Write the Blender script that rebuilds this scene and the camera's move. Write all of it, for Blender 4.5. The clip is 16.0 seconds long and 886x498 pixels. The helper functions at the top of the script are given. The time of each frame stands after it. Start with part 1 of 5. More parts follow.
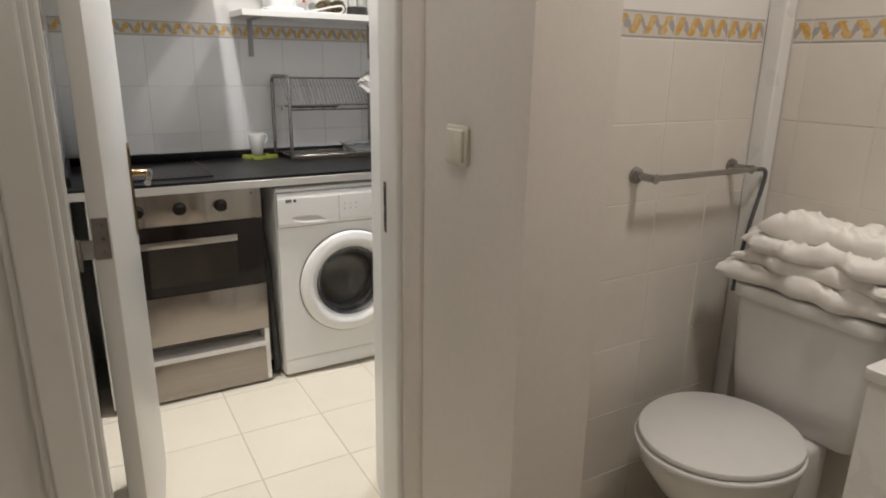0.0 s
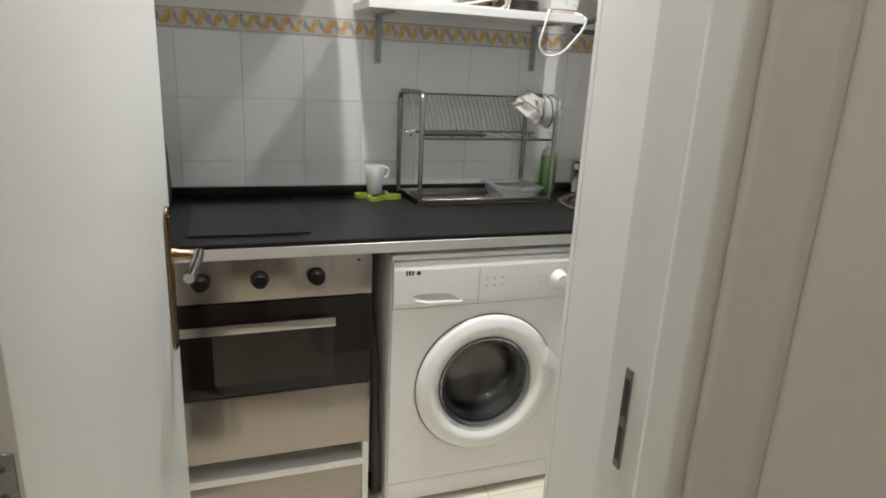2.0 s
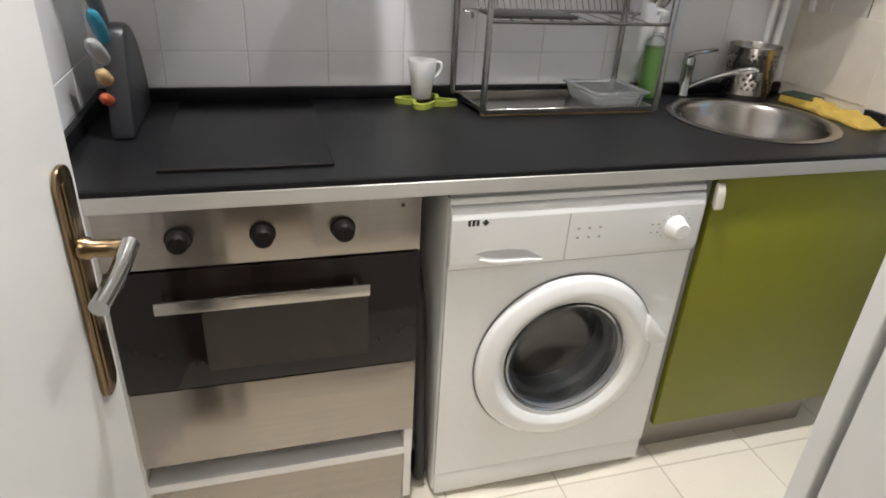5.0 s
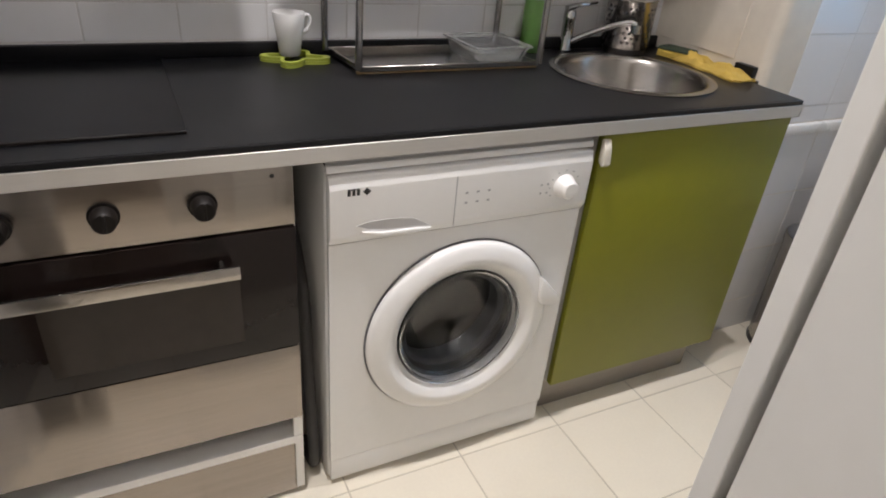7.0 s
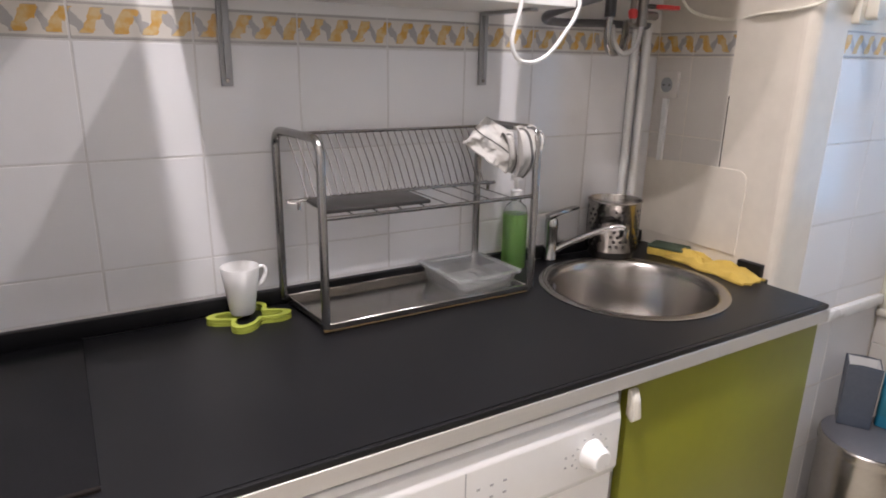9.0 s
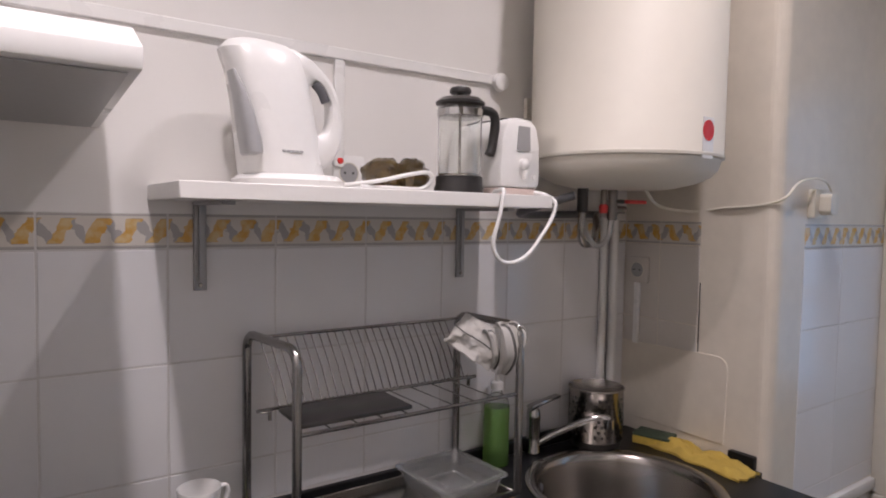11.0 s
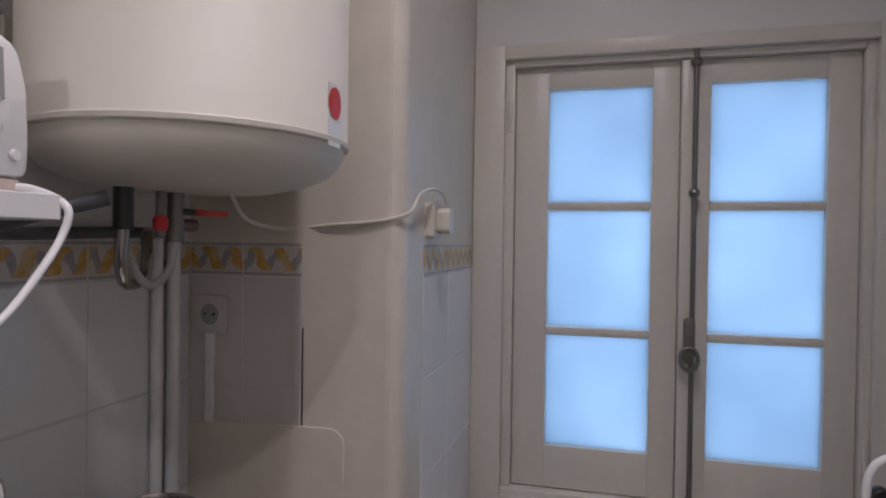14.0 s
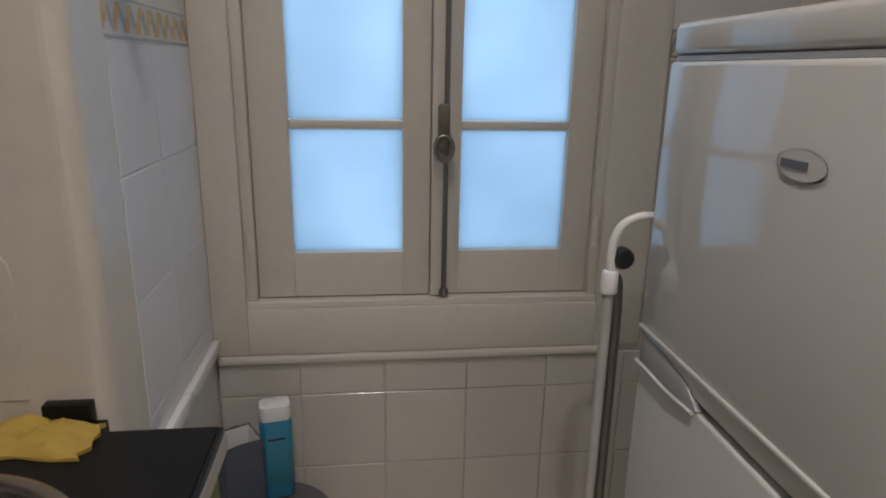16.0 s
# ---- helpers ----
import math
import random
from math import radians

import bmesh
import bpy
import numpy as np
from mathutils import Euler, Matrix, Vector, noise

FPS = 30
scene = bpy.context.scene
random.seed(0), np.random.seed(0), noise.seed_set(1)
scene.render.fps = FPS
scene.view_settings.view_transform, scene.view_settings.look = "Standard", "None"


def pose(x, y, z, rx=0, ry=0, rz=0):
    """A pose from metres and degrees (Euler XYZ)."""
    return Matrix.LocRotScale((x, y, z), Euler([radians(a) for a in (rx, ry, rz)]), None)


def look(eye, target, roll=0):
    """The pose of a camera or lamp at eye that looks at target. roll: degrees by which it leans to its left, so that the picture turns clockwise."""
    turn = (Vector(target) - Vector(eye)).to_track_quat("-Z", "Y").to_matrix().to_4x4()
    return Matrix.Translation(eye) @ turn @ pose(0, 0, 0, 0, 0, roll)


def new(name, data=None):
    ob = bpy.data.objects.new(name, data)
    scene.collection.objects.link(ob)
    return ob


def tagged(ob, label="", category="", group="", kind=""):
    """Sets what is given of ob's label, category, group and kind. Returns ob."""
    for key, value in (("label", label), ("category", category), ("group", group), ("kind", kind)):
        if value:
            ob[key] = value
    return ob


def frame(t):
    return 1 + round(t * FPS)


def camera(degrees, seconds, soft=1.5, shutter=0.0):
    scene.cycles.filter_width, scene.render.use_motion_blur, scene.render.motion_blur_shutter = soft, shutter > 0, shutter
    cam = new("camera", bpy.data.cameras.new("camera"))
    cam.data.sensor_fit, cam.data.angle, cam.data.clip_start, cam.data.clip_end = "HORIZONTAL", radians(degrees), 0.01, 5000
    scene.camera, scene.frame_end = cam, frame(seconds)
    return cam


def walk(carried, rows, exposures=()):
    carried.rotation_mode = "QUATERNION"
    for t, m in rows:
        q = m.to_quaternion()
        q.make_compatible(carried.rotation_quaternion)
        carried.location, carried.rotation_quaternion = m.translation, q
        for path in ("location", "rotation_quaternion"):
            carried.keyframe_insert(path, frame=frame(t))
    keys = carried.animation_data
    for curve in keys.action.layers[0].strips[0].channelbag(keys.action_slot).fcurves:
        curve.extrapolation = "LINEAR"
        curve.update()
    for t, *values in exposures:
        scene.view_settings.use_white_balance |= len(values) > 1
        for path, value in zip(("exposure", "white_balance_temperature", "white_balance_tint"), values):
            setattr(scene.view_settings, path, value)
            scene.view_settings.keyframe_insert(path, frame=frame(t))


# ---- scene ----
cam = camera(70.0, 16.0, soft=1.9)
PATH = [
    (0, (0.089, 0.054, 1.333), (1.048, 1.718, 0.775), 0.9),
    (0.5, (0.153, 0.339, 1.349), (1.06, 2.048, 0.84), 0.8),
    (1, (0.26, 0.542, 1.361), (0.851, 2.366, 0.792), 0.4),
    (1.5, (0.3, 0.744, 1.354), (0.882, 2.547, 0.714), 2.3),
    (2, (0.306, 0.913, 1.373), (0.956, 2.718, 0.808), 3.0),
    (2.5, (0.379, 1.106, 1.412), (0.939, 2.942, 0.853), 3.3),
    (3, (0.429, 1.268, 1.383), (0.917, 3.07, 0.665), 3.6),
    (3.5, (0.409, 1.405, 1.361), (1.033, 3.131, 0.567), 4.3),
    (4, (0.402, 1.452, 1.342), (1.047, 3.13, 0.465), 5.4),
    (4.2, (0.394, 1.457, 1.337), (0.969, 3.147, 0.436), 4.7),
    (6.3, (0.422, 1.448, 1.325), (0.929, 3.147, 0.401), 3.0),
    (6.5, (0.426, 1.457, 1.321), (0.948, 3.142, 0.378), 2.9),
    (7, (0.454, 1.535, 1.297), (1.273, 3.065, 0.303), 5.4),
    (7.5, (0.5, 1.667, 1.304), (1.302, 3.177, 0.266), 3.6),
    (8, (0.555, 1.745, 1.329), (1.398, 3.282, 0.366), 2.5),
    (8.5, (0.557, 1.795, 1.375), (1.479, 3.406, 0.63), 1.4),
    (9, (0.546, 1.854, 1.411), (1.537, 3.495, 0.842), 1.1),
    (9.5, (0.527, 1.892, 1.45), (1.591, 3.541, 1.064), 1.4),
    (9.7, (0.515, 1.905, 1.462), (1.595, 3.56, 1.154), 1.9),
    (11.8, (0.627, 2.001, 1.527), (1.871, 3.568, 1.515), -0.0),
    (12, (0.671, 2.051, 1.536), (1.979, 3.564, 1.571), -0.4),
    (12.5, (0.764, 2.157, 1.551), (2.194, 3.547, 1.706), -1.0),
    (13, (0.827, 2.193, 1.536), (2.406, 3.42, 1.597), -0.2),
    (13.5, (0.909, 2.289, 1.529), (2.722, 3.132, 1.565), -0.1),
    (14, (0.954, 2.351, 1.505), (2.886, 2.865, 1.481), 0.8),
    (14.5, (0.961, 2.351, 1.434), (2.924, 2.567, 1.12), 0.6),
    (15, (0.994, 2.354, 1.428), (2.941, 2.237, 0.983), 1.5),
    (15.5, (1.018, 2.353, 1.422), (2.94, 2.18, 0.899), 0.8),
    (16, (1.153, 2.34, 1.401), (3.062, 2.104, 0.853), 1.1),
]
EXPOSURES = [(0.0, -0.15, 6450, 12), (0.5, -0.24, 6400, 10), (1.5, -0.15, 6350, 8), (2.5, -0.14, 6300, 8), (4.0, 0.12, 6250, 10), (6.5, -0.06, 6400, 15), (7.0, -0.15, 6400, 16), (8.5, 0.04, 6350, 19), (9.0, 0.2, 6400, 21), (9.5, 0.1, 6450, 24), (10.2, -0.35, 6450, 25), (11.0, -0.7, 6500, 26), (12.0, -0.85, 6500, 26), (12.5, -1.05, 6400, 25), (13.0, -1.05, 6300, 25), (13.5, -1.2, 6100, 29), (14.0, -1.28, 6200, 26), (14.5, -1.36, 6250, 24), (15.2, -1.27, 6300, 21), (16.0, -1.18, 6750, 18)]
walk(cam, [(t, look(eye, target, roll)) for t, eye, target, roll in PATH], EXPOSURES)

# exposure and light
world = bpy.data.worlds.new("sky")
scene.world = world
world.use_nodes = True
_sky = world.node_tree.nodes.new("ShaderNodeTexSky")
_sky.sky_type, _sky.sun_disc = "NISHITA", False
_sky.sun_elevation, _sky.sun_rotation = radians(28), radians(200)
world.node_tree.links.new(_sky.outputs[0], world.node_tree.nodes["Background"].inputs[0])
world.node_tree.nodes["Background"].inputs[1].default_value = 0.10


def lamp(name, eye, target, power, size, colour, spread=180):
    data = bpy.data.lights.new(name, "AREA")
    data.shape, data.size, data.energy, data.color, data.spread = "DISK", size, power, colour, radians(spread)
    ob = new(name, data)
    ob.matrix_world = look(eye, target)
    return ob


WARM = (1.0, 0.93, 0.84)
COOL = (1.0, 0.98, 0.945)
lamp("kitchen_spot", (0.600, 2.36, 2.78), (0.34, 1.95, 0.0), 21, 0.07, COOL, 122)
lamp("kitchen_spot", (1.487, 2.36, 2.78), (1.65, 2.52, 0.0), 11.5, 0.07, COOL, 128)
lamp("hall_lamp", (0.20, 0.80, 2.60), (0.22, 0.75, 0.0), 6.5, 0.22, WARM)
lamp("bath_lamp", (1.30, 0.45, 2.45), (1.30, 0.50, 0.0), 9, 0.25, WARM, 140)

# daylight that falls on the frosted panes
day = bpy.data.lights.new("window_daylight", "AREA")
day.shape, day.size, day.size_y, day.energy, day.color = "RECTANGLE", 1.0, 1.25, 20, (0.50, 0.76, 1.0)
new("window_daylight", day).matrix_world = look((2.93, 2.18, 1.42), (2.0, 2.18, 1.42))

# ---- materials ----


def material(name, colour, rough=0.5, metal=0.0, vary=0.06, scale=6.0, fine=90.0, bump=0.05, stretch=None, coat=0.0, spec=0.5, random_piece=0.0):
    """A surface with slow and fine colour variation, uneven gloss and fine relief."""
    m = bpy.data.materials.new(name)
    m.use_nodes = True
    nt = m.node_tree
    b = nt.nodes["Principled BSDF"]
    mp = nt.nodes.new("ShaderNodeMapping")
    gm = nt.nodes.new("ShaderNodeNewGeometry")
    nt.links.new(gm.outputs["Position"], mp.inputs[0])
    if stretch:
        mp.inputs["Scale"].default_value = stretch
    n1 = nt.nodes.new("ShaderNodeTexNoise")
    n1.inputs["Scale"].default_value, n1.inputs["Detail"].default_value = scale, 4
    n2 = nt.nodes.new("ShaderNodeTexNoise")
    n2.inputs["Scale"].default_value, n2.inputs["Detail"].default_value = fine, 3
    nt.links.new(mp.outputs[0], n1.inputs[0])
    nt.links.new(mp.outputs[0], n2.inputs[0])
    mix = nt.nodes.new("ShaderNodeMath")
    mix.operation = "ADD"
    nt.links.new(n1.outputs[0], mix.inputs[0])
    nt.links.new(n2.outputs[0], mix.inputs[1])
    rng = nt.nodes.new("ShaderNodeMapRange")
    rng.inputs[1].default_value, rng.inputs[2].default_value = 0.6, 1.4
    rng.inputs[3].default_value, rng.inputs[4].default_value = 1 - vary, 1 + vary
    nt.links.new(mix.outputs[0], rng.inputs[0])
    hsv = nt.nodes.new("ShaderNodeHueSaturation")
    hsv.inputs["Color"].default_value = (*colour, 1)
    last = rng.outputs[0]
    if random_piece:
        oi = nt.nodes.new("ShaderNodeObjectInfo")
        r2 = nt.nodes.new("ShaderNodeMapRange")
        r2.inputs[3].default_value, r2.inputs[4].default_value = 1 - random_piece, 1 + random_piece
        nt.links.new(oi.outputs["Random"], r2.inputs[0])
        mul = nt.nodes.new("ShaderNodeMath")
        mul.operation = "MULTIPLY"
        nt.links.new(last, mul.inputs[0])
        nt.links.new(r2.outputs[0], mul.inputs[1])
        last = mul.outputs[0]
    nt.links.new(last, hsv.inputs["Value"])
    nt.links.new(hsv.outputs[0], b.inputs["Base Color"])
    rr = nt.nodes.new("ShaderNodeMapRange")
    rr.inputs[3].default_value, rr.inputs[4].default_value = max(0.02, rough * 0.9), min(1, rough * 1.1)
    nt.links.new(n1.outputs[0], rr.inputs[0])
    nt.links.new(rr.outputs[0], b.inputs["Roughness"])
    b.inputs["Metallic"].default_value = metal
    b.inputs["Coat Weight"].default_value = coat
    b.inputs["Specular IOR Level"].default_value = spec
    if bump:
        bp = nt.nodes.new("ShaderNodeBump")
        bp.inputs["Strength"].default_value, bp.inputs["Distance"].default_value = bump, 0.0015
        nt.links.new(n2.outputs[0], bp.inputs["Height"])
        nt.links.new(bp.outputs[0], b.inputs["Normal"])
    return m


def clear(name, colour, rough=0.02, ior=1.45, weight=1.0):
    m = bpy.data.materials.new(name)
    m.use_nodes = True
    b = m.node_tree.nodes["Principled BSDF"]
    b.inputs["Base Color"].default_value = (*colour, 1)
    b.inputs["Roughness"].default_value, b.inputs["IOR"].default_value = rough, ior
    b.inputs["Transmission Weight"].default_value = weight
    return m


def frosted(name):
    """Ribbed white glass that lets the daylight through and scatters it."""
    m = bpy.data.materials.new(name)
    m.use_nodes = True
    nt = m.node_tree
    nt.nodes.remove(nt.nodes["Principled BSDF"])
    tr = nt.nodes.new("ShaderNodeBsdfTranslucent")
    gl = nt.nodes.new("ShaderNodeBsdfGlossy")
    gl.inputs["Roughness"].default_value = 0.25
    mx = nt.nodes.new("ShaderNodeMixShader")
    mx.inputs[0].default_value = 0.05
    nz = nt.nodes.new("ShaderNodeTexNoise")
    nz.inputs["Scale"].default_value = 3.2
    cr = nt.nodes.new("ShaderNodeValToRGB")
    cr.color_ramp.elements[0].color, cr.color_ramp.elements[1].color = (0.46, 0.54, 0.60, 1), (0.74, 0.81, 0.86, 1)
    gm = nt.nodes.new("ShaderNodeNewGeometry")
    nt.links.new(gm.outputs["Position"], nz.inputs[0])
    nt.links.new(nz.outputs[0], cr.inputs[0])
    nt.links.new(cr.outputs[0], tr.inputs[0])
    nt.links.new(tr.outputs[0], mx.inputs[1])
    nt.links.new(gl.outputs[0], mx.inputs[2])
    nt.links.new(mx.outputs[0], nt.nodes["Material Output"].inputs[0])
    return m


def border_glaze(name="border_glaze", level=1.467):
    """Cream border tile with slanting ochre and grey brush strokes between two thin grey lines."""
    m = bpy.data.materials.new(name)
    m.use_nodes = True
    nt = m.node_tree
    b = nt.nodes["Principled BSDF"]
    b.inputs["Roughness"].default_value = 0.25
    gm = nt.nodes.new("ShaderNodeNewGeometry")
    sx = nt.nodes.new("ShaderNodeSeparateXYZ")
    nt.links.new(gm.outputs["Position"], sx.inputs[0])

    def op(kind, a, c):
        n = nt.nodes.new("ShaderNodeMath")
        n.operation = kind
        for k, v in enumerate((a, c)):
            if isinstance(v, (int, float)):
                n.inputs[k].default_value = v
            else:
                nt.links.new(v, n.inputs[k])
        return n.outputs[0]

    nz = nt.nodes.new("ShaderNodeTexNoise")
    nz.inputs["Scale"].default_value, nz.inputs["Detail"].default_value = 55, 3
    nt.links.new(gm.outputs["Position"], nz.inputs[0])
    u = op("ADD", sx.outputs[0], sx.outputs[1])
    zz = op("SUBTRACT", sx.outputs[2], level)
    wob = op("MULTIPLY", op("SUBTRACT", nz.outputs[0], 0.5), 0.03)
    s1 = op("FRACT", op("MULTIPLY", op("ADD", op("SUBTRACT", u, op("MULTIPLY", zz, 0.5)), wob), 20.0), 0)
    s2 = op("FRACT", op("MULTIPLY", op("ADD", op("ADD", u, op("MULTIPLY", zz, 0.6)), wob), 20.0), 0)
    d1 = op("ABSOLUTE", op("SUBTRACT", s1, 0.32), 0)
    d2 = op("ABSOLUTE", op("SUBTRACT", s2, 0.80), 0)
    in1 = op("MULTIPLY", op("LESS_THAN", d1, 0.22), op("LESS_THAN", op("ABSOLUTE", zz, 0), 0.021))
    in2 = op("MULTIPLY", op("LESS_THAN", d2, 0.17), op("LESS_THAN", op("ABSOLUTE", zz, 0), 0.022))
    rim = op("GREATER_THAN", op("ABSOLUTE", zz, 0), 0.0255)

    def mixc(fac, a, c):
        n = nt.nodes.new("ShaderNodeMix")
        n.data_type = "RGBA"
        nt.links.new(fac, n.inputs[0])
        for k, v in ((6, a), (7, c)):
            if isinstance(v, tuple):
                n.inputs[k].default_value = v
            else:
                nt.links.new(v, n.inputs[k])
        return n.outputs[2]

    ochre = nt.nodes.new("ShaderNodeValToRGB")
    ochre.color_ramp.elements[0].color, ochre.color_ramp.elements[1].color = (0.60, 0.34, 0.08, 1), (0.62, 0.46, 0.24, 1)
    ochre.color_ramp.elements[0].position, ochre.color_ramp.elements[1].position = 0.4, 0.62
    nt.links.new(nz.outputs[0], ochre.inputs[0])
    c = mixc(in2, (0.62, 0.58, 0.52, 1), (0.38, 0.36, 0.34, 1))
    c = mixc(in1, c, ochre.outputs[0])
    c = mixc(rim, c, (0.42, 0.40, 0.37, 1))
    nt.links.new(c, b.inputs["Base Color"])
    return m


PAINT = material("white_wall_paint", (0.77, 0.75, 0.72), 0.26, vary=0.03, scale=2.2, fine=7, bump=0.55)
PLASTER = material("cream_gloss_plaster", (0.68, 0.62, 0.53), 0.32, vary=0.06, scale=4, fine=25, bump=0.25)
HALLPAINT = material("hall_wall_paint", (0.66, 0.62, 0.57), 0.5, vary=0.04, scale=2.5, fine=60, bump=0.15)
CEIL = material("ceiling_paint", (0.84, 0.82, 0.79), 0.7, vary=0.03, bump=0.1)
WOODPAINT = material("gloss_wood_paint", (0.71, 0.70, 0.67), 0.30, vary=0.02, scale=3, fine=30, bump=0.0)
WINPAINT = material("window_paint", (0.70, 0.66, 0.58), 0.35, vary=0.04, scale=5, fine=45, bump=0.15)
TILE = material("white_wall_tile", (0.74, 0.73, 0.73), 0.16, vary=0.02, scale=3, fine=14, bump=0.10, random_piece=0.025)
BATHTILE = material("bath_wall_tile", (0.70, 0.66, 0.60), 0.2, vary=0.03, scale=3, fine=14, bump=0.10, random_piece=0.02)
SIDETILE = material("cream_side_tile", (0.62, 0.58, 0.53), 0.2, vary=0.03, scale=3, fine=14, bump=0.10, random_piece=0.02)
GROUT = material("tile_grout", (0.60, 0.58, 0.56), 0.85, vary=0.10, scale=9, fine=200, bump=0.2)
BORDER = border_glaze()
BATHBORDER = border_glaze("bath_border_glaze", 1.434)
FLOORTILE = material("cream_floor_tile", (0.75, 0.69, 0.57), 0.25, vary=0.03, scale=7, fine=120, bump=0.05, random_piece=0.03)
FLOORGROUT = material("floor_grout", (0.50, 0.45, 0.36), 0.9, vary=0.12, scale=12, fine=200, bump=0.2)
COUNTER = material("black_laminate", (0.008, 0.008, 0.009), 0.34, vary=0.15, scale=8, fine=420, bump=0.10, spec=0.22)
EDGE = material("aluminium_edging", (0.62, 0.60, 0.57), 0.42, metal=0.6, vary=0.05, scale=5, fine=160, bump=0.05, stretch=(1, 1, 30))
STEEL = material("brushed_steel", (0.33, 0.295, 0.265), 0.24, metal=1.0, vary=0.08, scale=3, fine=60, bump=0.04, stretch=(1, 1, 40))
_nt = STEEL.node_tree
_b1 = next(n for n in _nt.nodes if n.type == "BUMP")
_w, _p, _g, _b2 = (_nt.nodes.new("ShaderNode" + k) for k in ("TexNoise", "Mapping", "NewGeometry", "Bump"))
_p.inputs["Scale"].default_value = (5, 5, 0.3)
_w.inputs["Scale"].default_value = 2.0
_b2.inputs["Strength"].default_value, _b2.inputs["Distance"].default_value = 0.6, 0.012
_nt.links.new(_g.outputs["Position"], _p.inputs[0])
_nt.links.new(_p.outputs[0], _w.inputs[0])
_nt.links.new(_w.outputs[0], _b2.inputs["Height"])
_nt.links.new(_b2.outputs[0], _b1.inputs["Normal"])
BOLTMETAL = material("dull_bolt_steel", (0.22, 0.20, 0.18), 0.42, metal=0.8, vary=0.15, scale=30, fine=150, bump=0.05)
PIPEGREY = material("grey_painted_pipe", (0.46, 0.45, 0.43), 0.35, vary=0.08, scale=20, fine=120, bump=0.05)
STEELV = material("satin_steel", (0.40, 0.375, 0.35), 0.22, metal=1.0, vary=0.08, scale=6, fine=80, bump=0.03)
CHROME = material("chrome", (0.42, 0.415, 0.41), 0.10, metal=1.0, vary=0.03, bump=0.0)
WIRE = material("rack_wire_steel", (0.36, 0.35, 0.34), 0.22, metal=1.0, vary=0.10, scale=30, fine=200, bump=0.02)
BRASS = material("worn_brass", (0.26, 0.185, 0.105), 0.22, metal=1.0, vary=0.15, scale=20, fine=150, bump=0.04)
BLACKGLASS = material("black_oven_glass", (0.012, 0.008, 0.007), 0.06, vary=0.1, bump=0.0, spec=0.25)
OVENWIN = material("smoked_oven_window", (0.028, 0.022, 0.018), 0.07, vary=0.15, scale=5, fine=30, bump=0.0, spec=0.3)
HOB = material("black_ceramic_glass", (0.006, 0.006, 0.007), 0.24, vary=0.1, bump=0.0, spec=0.14)
KNOBBLACK = material("black_knob", (0.008, 0.006, 0.005), 0.5, vary=0.1, bump=0.0, spec=0.2)
BLACK = material("black_plastic", (0.022, 0.020, 0.019), 0.35, vary=0.12, scale=20, fine=200, bump=0.05)
DARKGREY = material("dark_grey_plastic", (0.11, 0.11, 0.12), 0.4, vary=0.1, scale=15, fine=150, bump=0.05)
RUBBER = material("dark_rubber", (0.035, 0.033, 0.032), 0.6, vary=0.12, bump=0.08)
ENAMEL = material("white_enamel", (0.80, 0.79, 0.77), 0.20, vary=0.015, scale=4, fine=60, bump=0.02)
HEATER = material("cream_white_enamel", (0.70, 0.66, 0.58), 0.50, vary=0.02, scale=3, fine=30, bump=0.03)
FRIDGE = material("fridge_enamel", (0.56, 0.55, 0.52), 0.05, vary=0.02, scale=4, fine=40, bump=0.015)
WHITEP = material("white_plastic", (0.78, 0.77, 0.75), 0.28, vary=0.02, scale=8, fine=80, bump=0.02)
IVORY = material("ivory_plastic", (0.66, 0.62, 0.53), 0.35, vary=0.04, scale=12, fine=100, bump=0.03)
GREYP = material("grey_plastic", (0.34, 0.34, 0.34), 0.3, vary=0.05, bump=0.02)
GREEN = material("olive_green_laminate", (0.205, 0.205, 0.012), 0.38, vary=0.04, scale=3, fine=40, bump=0.03)
PLINTH = material("grey_plinth", (0.30, 0.27, 0.24), 0.4, metal=0.4, vary=0.08, stretch=(1, 1, 20), bump=0.04)
SHELFW = material("white_melamine", (0.80, 0.78, 0.75), 0.35, vary=0.02, scale=6, fine=120, bump=0.03)
BOARD = material("grey_board", (0.30, 0.29, 0.28), 0.5, vary=0.08, bump=0.05)
LIME = material("lime_rubber", (0.30, 0.34, 0.05), 0.4, vary=0.08, scale=20, fine=120, bump=0.06)
CERAMIC = material("white_ceramic", (0.68, 0.67, 0.65), 0.22, vary=0.02, scale=5, fine=40, bump=0.02)
CLOTHY = material("yellow_cloth", (0.46, 0.31, 0.06), 0.9, vary=0.16, scale=30, fine=500, bump=0.5)
SPONGEG = material("green_scourer", (0.06, 0.085, 0.055), 0.95, vary=0.2, scale=60, fine=600, bump=0.6)
SPONGEY = material("yellow_sponge", (0.62, 0.43, 0.08), 0.95, vary=0.15, scale=80, fine=500, bump=0.6)
TOWEL = material("white_terry_towel", (0.80, 0.78, 0.74), 0.95, vary=0.08, scale=25, fine=600, bump=0.8)
RED = material("red_plastic", (0.60, 0.03, 0.025), 0.35, vary=0.08, bump=0.03)
BLUE = material("blue_plastic", (0.02, 0.22, 0.36), 0.35, vary=0.08, scale=12, bump=0.03)
TEAL = material("turquoise_plastic", (0.03, 0.20, 0.28), 0.4, vary=0.1, bump=0.04)
WOOD = material("pale_wood", (0.45, 0.30, 0.14), 0.55, vary=0.2, scale=10, fine=90, bump=0.1, stretch=(6, 6, 1))
ORANGE = material("orange_plastic", (0.40, 0.08, 0.03), 0.4, vary=0.1, bump=0.03)
